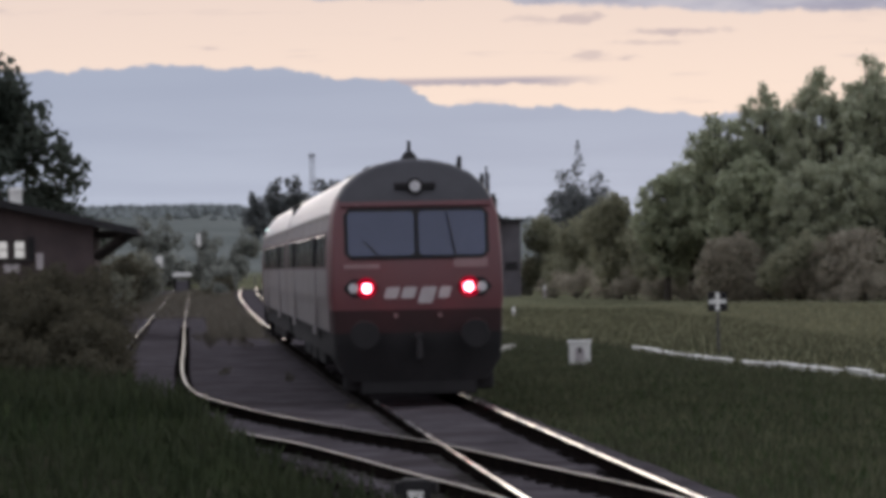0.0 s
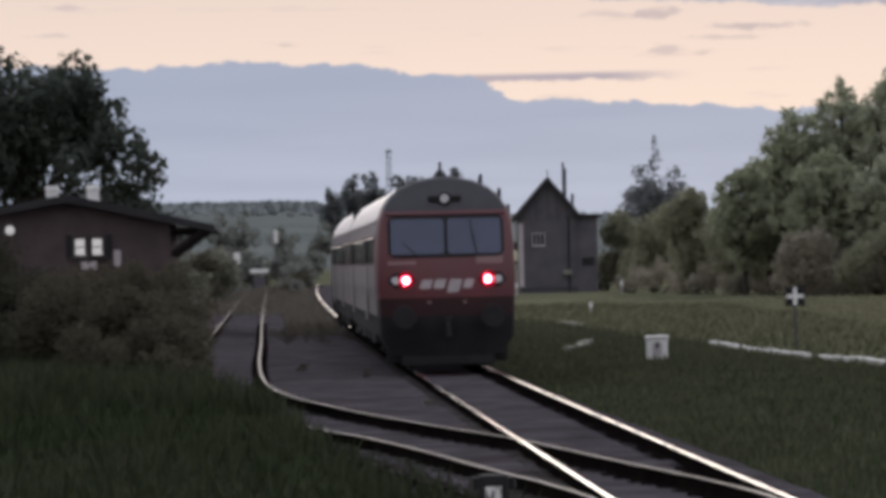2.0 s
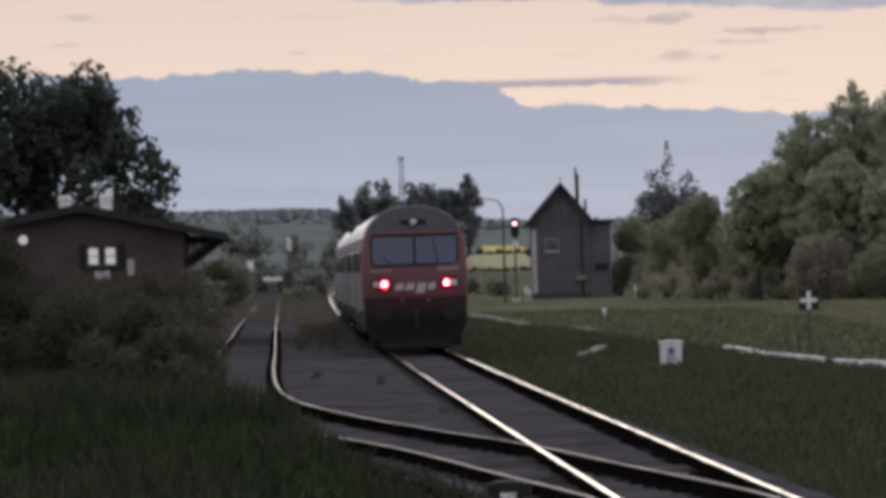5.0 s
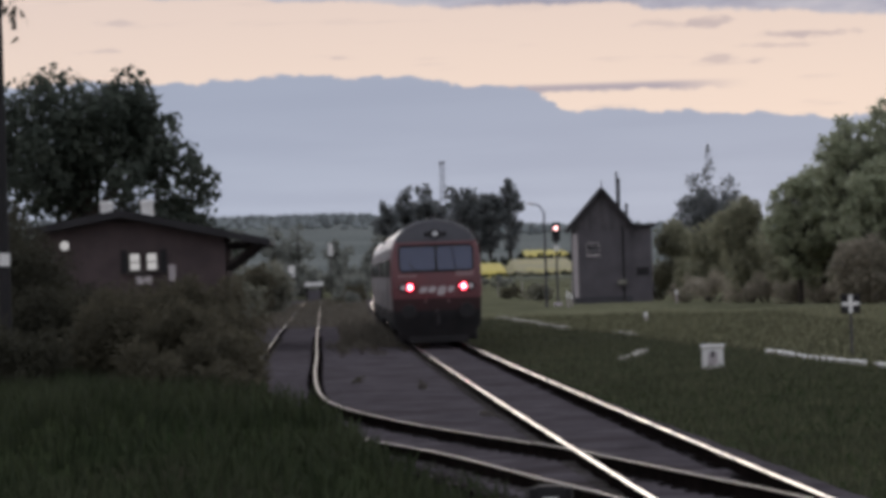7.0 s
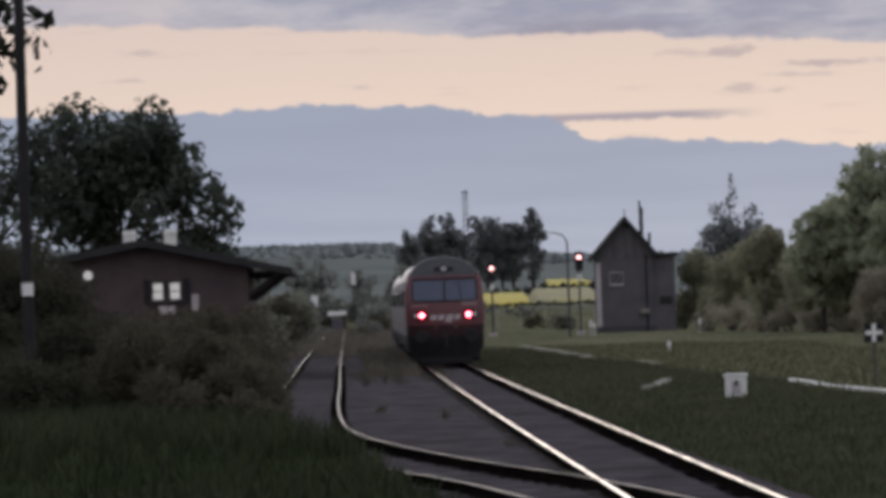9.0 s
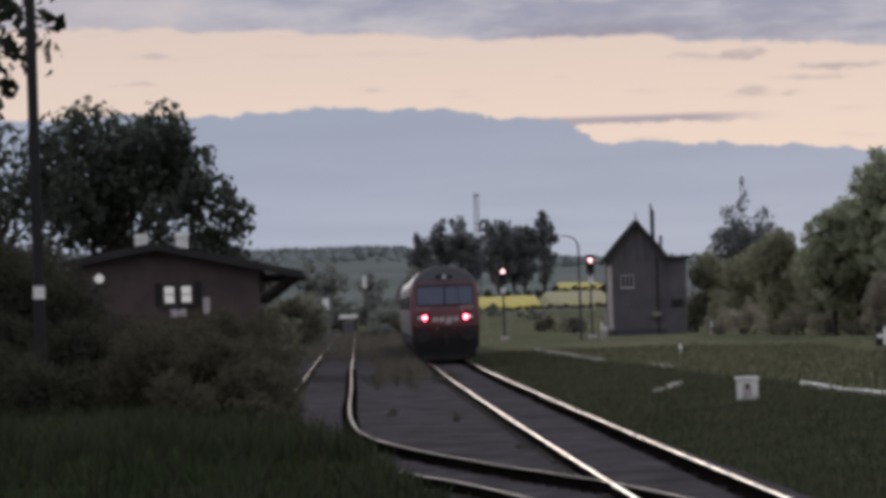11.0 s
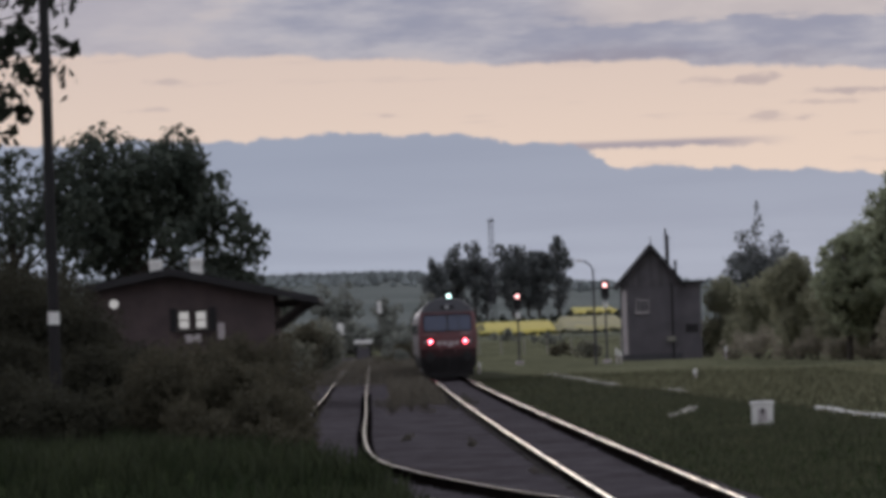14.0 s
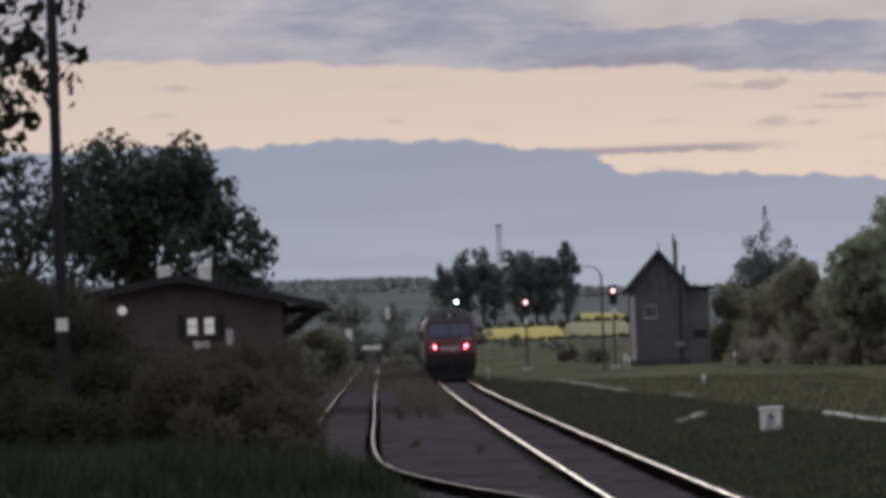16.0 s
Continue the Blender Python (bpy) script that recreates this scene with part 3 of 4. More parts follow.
def window(parent, x0, x1, z0, z1, y, cols, rows, glass, frame_mat):
    """A window proud of a south wall: frame, bars and one pane for each light."""
    t = 0.05
    bars = [(x0, x1, y - 0.05, y + 0.04, z0, z0 + t), (x0, x1, y - 0.05, y + 0.04, z1 - t, z1), (x0, x0 + t, y - 0.05, y + 0.04, z0 + t, z1 - t), (x1 - t, x1, y - 0.05, y + 0.04, z0 + t, z1 - t)]
    for i in range(1, cols):
        x = x0 + (x1 - x0) * i / cols
        bars.append((x - t / 2, x + t / 2, y - 0.045, y + 0.03, z0 + t, z1 - t))
    win = part("window", boxes(*bars), frame_mat, parent)
    for i in range(cols):
        for j in range(rows):
            w_, h_ = (x1 - x0 - 2 * t) / cols, (z1 - z0 - 2 * t) / rows
            px, pz = x0 + t + i * w_, z0 + t + j * h_
            part("pane", boxes((px + 0.02, px + w_ - 0.02, y - 0.03, y - 0.015, pz + 0.015, pz + h_ - 0.015)), glass, win)
    part("sill", boxes((x0 - 0.08, x1 + 0.08, y - 0.14, y, z0 - 0.07, z0), bevel=0.01), frame_mat, win)
    return win


def station_house():
    h = thing("station_house", "low brown brick station house with shallow dark roof and lit window", "house", pose(-11.2, 125, 0, 0, 0, 2.3))
    bm = bmesh.new()
    gable_wall(bm, [(-2.8, -0.35), (3.05, -0.35), (3.05, 3.62), (0.0, 4.33), (-2.8, 3.8)], 0, 16)
    wall = part("wall", bm, BRICK, h)
    for sx in (-1, 1):
        part("corner_pier", boxes((3.0 * sx - 0.2, 3.0 * sx + 0.2, -0.06, 0.3, -0.35, 3.55)) if sx > 0 else boxes((-2.85, -2.5, -0.06, 0.3, -0.35, 3.7)), BRICK, wall)
    bm = bmesh.new()
    roof_slab(bm, -3.05, 3.98, -0.05, 4.49, -0.5, 16.5, 0.14)
    part("roof", bm, ROOFING, h, "tarred roof slope")
    bm = bmesh.new()
    roof_slab(bm, -0.05, 4.49, 4.6, 3.44, -0.5, 16.5, 0.14)
    part("roof", bm, ROOFING, h, "tarred roof slope running out over the platform")
    for x0, z0, x1, z1 in ((-3.07, 3.93, -0.05, 4.45), (-0.05, 4.45, 4.62, 3.4)):
        bm = bmesh.new()
        roof_slab(bm, x0, z0, x1, z1, -0.56, -0.5, 0.2)
        part("barge_board", bm, ROOFING, h)
    for y in (0.4, 4.0, 8.0, 12.0, 15.6):
        bm = bmesh.new()
        rod(bm, (3.05, y, 2.5), (4.3, y, 3.36), 0.06, 0.06, 6)
        rod(bm, (3.05, y, 3.3), (4.5, y, 3.34), 0.06, 0.06, 6)
        part("canopy_bracket", bm, TIMBER, h)
    for x in (-0.58, 0.72):
        bm = boxes((x - 0.19, x + 0.19, 1.2, 1.65, 4.0, 4.8), (x - 0.22, x + 0.22, 1.17, 1.68, 4.66, 4.73), bevel=0.015)
        part("chimney", bm, WHITE, h, "whitewashed chimney")
    window(h, 0.12, 0.56, 2.5, 3.14, -0.005, 1, 2, LIT_ROOM, TIMBER)
    window(h, 0.66, 1.1, 2.5, 3.14, -0.005, 1, 2, LIT_ROOM, TIMBER)
    part("shutter", boxes((-0.1, 0.1, -0.07, -0.01, 2.46, 3.2)), BLACK, h)
    part("shutter", boxes((1.14, 1.36, -0.07, -0.01, 2.46, 3.2)), BLACK, h)
    part("meter_box", boxes((0.36, 0.86, -0.14, -0.005, 2.1, 2.36), bevel=0.01), MARK, h)
    part("notice", boxes((1.4, 1.62, -0.05, -0.005, 2.18, 2.7)), MARK, h)
    bm = bmesh.new()
    rod(bm, (-1.84, -0.02, 3.44), (-1.84, -0.3, 3.46), 0.03, 0.03, 8)
    lamp = part("wall_lamp", bm, BLACK, h)
    bm = bmesh.new()
    bmesh.ops.create_uvsphere(bm, u_segments=12, v_segments=8, radius=0.15, matrix=Matrix.Translation((-1.84, -0.34, 3.4)))
    part("lamp_globe", bm, LIT_ROOM, lamp, "lit white globe", smooth=True)
    part("door", boxes((3.03, 3.08, 3.0, 4.0, -0.3, 2.1)), TIMBER, h)
    for y in (1.2, 6.0, 9.0, 12.0):
        part("side_window", boxes((3.03, 3.09, y, y + 0.9, 1.0, 2.3)), GLASS_DARK, h)
    bm = bmesh.new()
    rod(bm, (3.12, 0.05, -0.3), (3.12, 0.05, 3.4), 0.05, 0.05, 8)
    part("downpipe", bm, MARK, h)


station_house()


# ---- the signal box ----
CONCRETE = material("weathered_concrete", (0.16, 0.157, 0.135), (0.3, 0.29, 0.255), 1.5, 0.9, bump=0.3, island=-0.25)
BOARDING = material("weathered_boarding", (0.068, 0.063, 0.071), (0.1, 0.093, 0.103), 1.5, 0.9, bump=0.3, island=-0.15)
def signal_box():
    h = thing("signal_box", "two-storey grey rendered signal box with steep dark gabled roof", "house", pose(9.08, 285, 0, 0, 0, 0))
    bm = bmesh.new()
    gable_wall(bm, [(-2.15, -0.4), (1.95, -0.4), (1.95, 5.35), (0.0, 7.75), (-2.15, 5.35)], 0, 7)
    wall = part("wall", bm, PLASTER, h)
    part("annexe", boxes((1.95, 3.5, 0.15, 6.5, -0.4, 5.12)), PLASTER, h, "grey rendered stair annexe")
    part("annexe_roof", boxes((1.9, 3.82, -0.15, 6.8, 5.12, 5.34), bevel=0.03), ROOFING, h)
    for x0, z0, x1, z1 in ((-2.62, 5.15, 0.0, 8.1), (0.0, 8.1, 2.4, 5.2)):
        bm = bmesh.new()
        roof_slab(bm, x0, z0, x1, z1, -0.45, 7.45, 0.2)
        part("roof", bm, ROOFING, h, "dark steep roof slope")
        bm = bmesh.new()
        roof_slab(bm, x0, z0 - 0.02, x1, z1 - 0.02, -0.5, -0.45, 0.4)
        part("barge_board", bm, ROOFING, h)
    for i in range(17):
        x = -1.9 + 0.22 * i
        part("gable_board", boxes((x, x + 0.21, -0.04, -0.005, 5.0, 7.45 - abs(x + 0.1) * 1.12)), BOARDING, wall)
    bm = boxes((1.12, 1.4, 2.0, 2.4, 5.8, 8.7), (1.08, 1.44, 1.96, 2.44, 8.5, 8.6), bevel=0.02)
    rod(bm, (1.2, 2.2, 8.7), (1.17, 2.2, 9.2), 0.08, 0.07, 8)
    part("chimney", bm, ROOFING, h, "slim sooty chimney with a pipe")
    bm = bmesh.new()
    rod(bm, (1.78, 1.0, 5.6), (1.78, 1.0, 6.85), 0.1, 0.1, 8)
    part("vent_pipe", bm, BLACK, h)
    bm = bmesh.new()
    rod(bm, (0, -0.1, 8.0), (0, -0.1, 8.6), 0.05, 0.03, 6)
    part("finial", bm, BLACK, h)
    window(h, -1.2, -0.3, 3.15, 4.05, -0.005, 3, 1, GLASS_DARK, MARK)
    part("low_window", boxes((2.35, 3.25, 0.1, 0.16, 1.62, 2.2)), BLACK, h, "dark boarded opening")
    part("low_shelf", boxes((0.95, 1.6, -0.3, 0.0, 1.0, 1.35), bevel=0.02), CONCRETE, h, "pale cable box")
    bm = bmesh.new()
    rod(bm, (1.42, -0.06, -0.3), (1.42, -0.06, 5.2), 0.07, 0.07, 8)
    part("downpipe", bm, BLACK, h)
    bm = boxes((-2.18, -1.86, -0.05, 0.05, -0.38, 4.75))
    part("corner_strip", bm, MARK, wall, "pale whitewashed corner strip")
    part("skirting", boxes((-2.2, 2.0, -0.06, -0.002, -0.4, 0.15)), ROOF_GREY, wall)


signal_box()

# ---- trees and plants ----
def leaf_material(name, a, b, island=0.35, through_light=0.4):
    """Leaves that let some light through."""
    mat = bpy.data.materials.new(name)
    mat.use_nodes = True
    k = Nodes(mat.node_tree)
    at = k.n("ShaderNodeTexCoord").outputs["Object"]
    own = k.n("ShaderNodeNewGeometry").outputs["Random Per Island"]
    colour = k.mix(k.step(k.noise(at, 0.8, 3.0), 0.3, 0.7), a, b)
    colour = k.n("ShaderNodeHueSaturation", Value=k.step(own, 0.0, 1.0, 1 - island, 1 + island), Color=colour).outputs[0]
    b_ = k.n("ShaderNodeBsdfPrincipled", Base_Color=colour, Roughness=0.7)
    b_.inputs["Specular IOR Level"].default_value = 0.12
    thin = k.n("ShaderNodeBsdfTranslucent", Color=colour)
    both_ = k.n("ShaderNodeMixShader", i0=through_light, i1=b_.outputs[0], i2=thin.outputs[0])
    k.n("ShaderNodeOutputMaterial", Surface=both_.outputs[0])
    return mat


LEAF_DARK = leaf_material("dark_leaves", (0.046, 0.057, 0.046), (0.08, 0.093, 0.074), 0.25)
# near-black copy: the near tree's backlit silhouette is put into the colour
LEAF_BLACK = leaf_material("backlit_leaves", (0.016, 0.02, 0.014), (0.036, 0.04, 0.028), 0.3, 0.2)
LEAF_OLIVE = leaf_material("olive_leaves", (0.31, 0.335, 0.23), (0.4, 0.42, 0.3), 0.18, 0.6)
# paler copy of the olive leaves, with haze put into the colour
LEAF_HAZED = leaf_material("hazed_olive_leaves", (0.37, 0.39, 0.285), (0.46, 0.475, 0.355), 0.15, 0.6)
LEAF_GREY = leaf_material("greyish_leaves", (0.15, 0.15, 0.118), (0.21, 0.207, 0.165), 0.25, 0.5)
LEAF_WILLOW = leaf_material("dull_willow_leaves", (0.245, 0.245, 0.168), (0.32, 0.314, 0.225), 0.2, 0.55)
LEAF_BROWN = leaf_material("brownish_scrub", (0.075, 0.069, 0.049), (0.108, 0.099, 0.07), 0.16, 0.5)
# these three carry distance haze in their paled, greyed base colours
LEAF_FAR = leaf_material("hazed_far_foliage", (0.165, 0.175, 0.158), (0.23, 0.238, 0.215), 0.25)
LEAF_FIELD = leaf_material("hazed_field_foliage", (0.13, 0.14, 0.142), (0.185, 0.195, 0.195), 0.22, 0.5)
WOOD_FAR = leaf_material("hazed_hill_wood", (0.21, 0.235, 0.24), (0.25, 0.272, 0.275))
BLADES = leaf_material("grass_blades", (0.022, 0.032, 0.015), (0.042, 0.052, 0.026), 0.35)
# darker copy of the scrub leaves: the left bushes' shade as colour
LEAF_SHADED = leaf_material("shaded_scrub", (0.043, 0.042, 0.031), (0.064, 0.062, 0.045), 0.16, 0.45)
WEED = leaf_material("withered_weeds", (0.1, 0.09, 0.073), (0.15, 0.135, 0.112), 0.3)
FOOT = leaf_material("rank_grass", (0.025, 0.034, 0.017), (0.044, 0.053, 0.029), 0.3)
DRY = leaf_material("dry_grass", (0.145, 0.142, 0.088), (0.21, 0.203, 0.13), 0.35)
REED = leaf_material("withered_reed", (0.28, 0.25, 0.2), (0.37, 0.335, 0.27), 0.2, 0.55)
SHORT = leaf_material("short_grass", (0.052, 0.059, 0.035), (0.09, 0.094, 0.058), 0.3)
BARK = material("bark", (0.025, 0.021, 0.018), (0.06, 0.05, 0.042), 6.0, 0.95, bump=0.8)
YELLOW = material("rape_blossom", (0.37, 0.3, 0.065), (0.48, 0.4, 0.09), 0.05, 0.9, bump=0.4, fine=1.5, c=(0.32, 0.31, 0.1))

PATCHY = material("patchy_blossom", (0.15, 0.145, 0.105), (0.33, 0.29, 0.12), 0.16, 0.9, bump=0.4, fine=0.5, c=(0.14, 0.138, 0.115))


def leaf_mesh(name, points, normals, size, mat, rng, long=1.5, wild=0.42):
    """Small folded leaf sprays at points, facing roughly along normals."""
    n = len(points)
    d = normals + rng.normal(0, wild, (n, 3))
    d /= np.linalg.norm(d, axis=1)[:, None] + 1e-9
    a = np.cross(d, rng.normal(0, 1, (n, 3)))
    a /= np.linalg.norm(a, axis=1)[:, None] + 1e-9
    b = np.cross(d, a)
    s = size * rng.uniform(0.6, 1.35, (n, 1))
    a, b = a * s * long / 2, b * s / 2
    corners = np.stack([points - a, points + b * 0.8 + d * s * 0.12, points + a, points - b * 0.8 + d * s * 0.12], 1).reshape(-1, 3)
    data = bpy.data.meshes.new(name)
    data.vertices.add(4 * n)
    data.vertices.foreach_set("co", corners.astype(np.float32).ravel())
    data.loops.add(4 * n)
    data.loops.foreach_set("vertex_index", np.arange(4 * n, dtype=np.int32))
    data.polygons.add(n)
    data.polygons.foreach_set("loop_start", np.arange(0, 4 * n, 4, dtype=np.int32))
    data.materials.append(mat)
    data.update()
    data.validate()
    return data


def crown_points(rng, lobes, per, fill=0.55):
    """Leaf places on and in a set of round lobes (centre, radius)."""
    pts, nrm = [], []
    for c, r in lobes:
        m = max(int(per * r * r), 8)
        d = rng.normal(0, 1, (m, 3))
        d /= np.linalg.norm(d, axis=1)[:, None]
        k = rng.uniform(fill, 1.08, (m, 1)) * (1 + 0.18 * np.sin(d[:, :1] * 5 + c[0]) * np.cos(d[:, 2:] * 4 + c[2]))
        pts.append(np.array(c) + d * k * np.array(r))
        nrm.append(d)
    return np.concatenate(pts), np.concatenate(nrm)


def tree(name, label, x, y, height, half, base, mat, seed, leaf=0.3, per=55, lobes=26, group="", lean=0.0, sparse=0.0, z0=None, top_heavy=1.0, fill=0.6, extra=(), long=1.5, wild=0.42):
    """A tapered trunk with limbs that carry lobes of leaf sprays; base: height of the crown's foot; half: its half width."""
    rng = np.random.default_rng(seed)
    z0 = land(x, y) if z0 is None else z0
    t = thing(name, label, "tree", pose(x, y, z0, 0, 0, 0), group)
    mid, tall = (base + height) / 2, (height - base) / 2
    places = []
    for i in range(lobes):
        d = rng.normal(0, 1, 3)
        d /= np.linalg.norm(d)
        k = rng.uniform(0.45, 0.86) if i % 4 else 0.25
        r = min(half, tall) * rng.uniform(0.24, 0.42) * (1 - sparse * 0.45)
        zc = mid + d[2] * k * tall
        taper = 1.0 if zc < mid else 1 - 0.3 * ((zc - mid) / tall) ** 2 * top_heavy
        places.append(((d[0] * k * half * taper + lean * (zc - base), d[1] * k * half * taper, zc), r))
    wood = bmesh.new()
    fork = (lean * base * 0.2, 0, max(base * 0.9, height * 0.22))
    rod(wood, (0, 0, -0.2), fork, height * 0.024, height * 0.017, 9)
    rod(wood, fork, (lean * height * 0.5, 0, height * 0.82), height * 0.017, height * 0.004, 7)
    for (cx, cy, cz), r in places[::2]:
        f = rng.uniform(0.1, 0.6)
        root = Vector(fork).lerp(Vector((lean * height * 0.5, 0, height * 0.82)), f * min(1, max(0.05, (cz - fork[2]) / (height * 0.6))))
        rod(wood, root, (cx, cy, cz), height * 0.008, height * 0.002, 5)
    for c, r in extra:
        rod(wood, (c[0] * 0.2, 0, c[2] - 0.6), c, 0.022, 0.008, 5)
    places += extra
    part("trunk", wood, BARK, t)
    pts, nrm = crown_points(rng, places, per, fill)
    crown = new("crown", leaf_mesh("crown", pts, nrm, leaf, mat, rng, long, wild))
    crown.parent = t
    return t


def bush(name, label, x, y, height, half, mat, seed, leaf=0.12, per=260, group="", z0=None, lobes=12):
    rng = np.random.default_rng(seed)
    z0 = land(x, y) if z0 is None else z0
    t = thing(name, label, "bush", pose(x, y, z0, 0, 0, 0), group)
    places = []
    for i in range(lobes):
        a, k = rng.uniform(0, 2 * math.pi), rng.uniform(0.0, 0.75)
        r = min(half, height / 2) * rng.uniform(0.32, 0.55)
        places.append(((math.cos(a) * k * half, math.sin(a) * k * half, rng.uniform(0.22, 1.0) * (height - r) * (1 - 0.35 * k)), r))
    for c, r in places[: lobes // 2]:
        stems = bmesh.new()
        rod(stems, (c[0] * 0.15, c[1] * 0.15, -0.1), c, 0.03 * half, 0.012 * half, 5)
        part("stem", stems, BARK, t)
    pts, nrm = crown_points(rng, places, per, 0.6)
    pts[:, 2] = np.maximum(pts[:, 2], 0.02)
    crown = new("foliage", leaf_mesh("foliage", pts, nrm, leaf, mat, rng, 1.5, 1.1))
    crown.parent = t
    return t


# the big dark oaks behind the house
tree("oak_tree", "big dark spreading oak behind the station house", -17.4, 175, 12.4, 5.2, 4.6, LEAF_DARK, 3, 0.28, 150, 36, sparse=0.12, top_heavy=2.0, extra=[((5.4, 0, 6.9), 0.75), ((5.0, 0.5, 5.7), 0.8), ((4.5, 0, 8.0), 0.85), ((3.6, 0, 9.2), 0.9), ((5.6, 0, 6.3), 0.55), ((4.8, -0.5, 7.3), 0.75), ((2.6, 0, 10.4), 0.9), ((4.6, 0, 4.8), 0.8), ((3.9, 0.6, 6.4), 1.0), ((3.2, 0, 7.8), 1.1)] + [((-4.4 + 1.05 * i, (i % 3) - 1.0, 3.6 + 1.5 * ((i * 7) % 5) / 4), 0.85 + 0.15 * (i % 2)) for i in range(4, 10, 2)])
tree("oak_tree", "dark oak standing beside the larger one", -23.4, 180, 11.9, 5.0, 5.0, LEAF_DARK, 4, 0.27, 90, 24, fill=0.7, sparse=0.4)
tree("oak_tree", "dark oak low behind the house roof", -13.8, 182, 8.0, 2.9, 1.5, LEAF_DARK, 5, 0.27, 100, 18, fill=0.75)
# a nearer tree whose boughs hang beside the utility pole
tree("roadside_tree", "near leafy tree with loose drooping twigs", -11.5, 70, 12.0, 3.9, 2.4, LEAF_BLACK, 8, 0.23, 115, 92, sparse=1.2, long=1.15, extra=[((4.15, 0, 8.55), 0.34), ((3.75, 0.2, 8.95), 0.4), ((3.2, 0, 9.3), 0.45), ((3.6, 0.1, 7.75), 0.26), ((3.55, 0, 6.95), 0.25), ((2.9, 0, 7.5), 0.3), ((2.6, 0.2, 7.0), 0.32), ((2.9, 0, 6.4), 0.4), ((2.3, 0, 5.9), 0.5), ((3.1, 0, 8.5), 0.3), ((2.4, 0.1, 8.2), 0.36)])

for x, y, h, half, base, seed in ((19.2, 236, 8.4, 2.4, 1.0, 21), (22.2, 233, 12.0, 2.9, 1.5, 22), (25.2, 236, 13.7, 2.8, 1.5, 23), (28.2, 232, 14.6, 3.1, 1.5, 24), (31.2, 234, 15.3, 3.3, 1.5, 25), (34.8, 233, 14.8, 3.4, 1.5, 26), (39.0, 236, 13.2, 3.4, 1.5, 27), (23.4, 229, 9.2, 2.8, 0.4, 28), (29.6, 227, 9.6, 3.0, 0.4, 29), (26.4, 227, 8.4, 2.6, 0.4, 30), (33.2, 226, 9.8, 3.0, 0.4, 32), (21.0, 240, 9.6, 2.6, 0.6, 33), (26.8, 242, 11.8, 2.8, 1.0, 34), (32.8, 242, 13.2, 3.0, 1.0, 35)):
    tree("birch_tree", "tall olive-green leafy tree in a lineside row", x, y, h, half, base, LEAF_OLIVE if x < 25 else LEAF_HAZED, seed, 0.22, 210, 330, sparse=1.25, group="row of lineside trees", fill=0.25, wild=2.5)
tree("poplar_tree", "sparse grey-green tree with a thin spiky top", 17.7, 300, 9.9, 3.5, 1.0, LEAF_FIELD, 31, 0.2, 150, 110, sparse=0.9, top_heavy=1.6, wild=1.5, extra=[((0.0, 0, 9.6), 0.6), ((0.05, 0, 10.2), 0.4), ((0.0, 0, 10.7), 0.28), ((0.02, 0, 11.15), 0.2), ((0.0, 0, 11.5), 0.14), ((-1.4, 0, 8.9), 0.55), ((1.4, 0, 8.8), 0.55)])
for x, y, h, half, seed in ((14.4, 288, 6.3, 2.0, 41), (16.0, 276, 6.4, 2.2, 42), (17.4, 252, 7.6, 2.4, 43), (19.6, 246, 6.6, 2.4, 44), (22.4, 226, 4.6, 2.3, 45), (25.6, 222, 4.4, 2.2, 46), (28.6, 220, 4.6, 2.4, 47), (32.0, 220, 4.8, 2.4, 48)):
    bush("willow_bush", "rounded grey-green bush at the foot of the trees", x, y, h, half, LEAF_WILLOW if seed % 2 == 0 or seed < 45 else REED, seed, 0.2, 420, "bushes under the trees", lobes=18)
for i in range(15):
    rng_x = 14.2 + i * 1.3
    bush("dry_scrub", "low brownish dry scrub on the grass", rng_x, 214 + 55 * (1 - i / 14) ** 2, 2.0 + 0.5 * math.sin(i * 2.3), 1.7, REED, 60 + i, 0.14, 420, "dry scrub below the trees")

# scrub in front of the house
SCRUB = [(-11.4, 74, 2.9, 1.7), (-9.8, 73, 2.8, 1.6), (-8.2, 72, 2.7, 1.5), (-6.9, 70, 2.5, 1.3), (-5.8, 68, 2.05, 1.1), (-12.6, 78, 3.0, 1.7), (-10.8, 80, 3.0, 1.7), (-9.0, 82, 2.9, 1.6), (-7.4, 79, 2.7, 1.4), (-6.5, 86, 2.6, 1.3), (-8.0, 92, 2.9, 1.6), (-10.0, 94, 3.0, 1.7), (-12.4, 92, 3.1, 1.8), (-13.6, 86, 3.1, 1.8), (-5.0, 63.5, 2.05, 0.9), (-4.35, 61, 1.6, 0.85), (-3.95, 59.2, 1.25, 0.7), (-4.75, 65, 2.1, 0.9), (-5.5, 61, 1.9, 1.0), (-4.6, 60.5, 1.35, 0.8), (-6.0, 62.5, 1.7, 1.0), (-4.2, 58.5, 0.9, 0.6), (-4.9, 57, 0.9, 0.7), (-7.2, 64, 1.9, 1.1), (-3.7, 56, 0.55, 0.5), (-3.3, 53.5, 0.4, 0.45), (-4.35, 66.0, 2.6, 0.8), (-4.6, 70, 2.6, 0.9), (-4.15, 64.5, 2.0, 0.6), (-5.5, 73.5, 2.1, 0.9), (-8.6, 66.5, 1.9, 1.2), (-10.2, 68, 2.1, 1.3), (-9.5, 77, 3.6, 1.3), (-10.6, 78, 3.6, 1.4), (-11.6, 84, 3.6, 1.5), (-9.3, 71.5, 3.4, 1.2), (-8.9, 75, 3.4, 1.1), (-11.2, 90, 3.6, 1.4), (-6.9, 58.5, 1.2, 0.8), (-7.9, 60, 1.4, 0.8)]
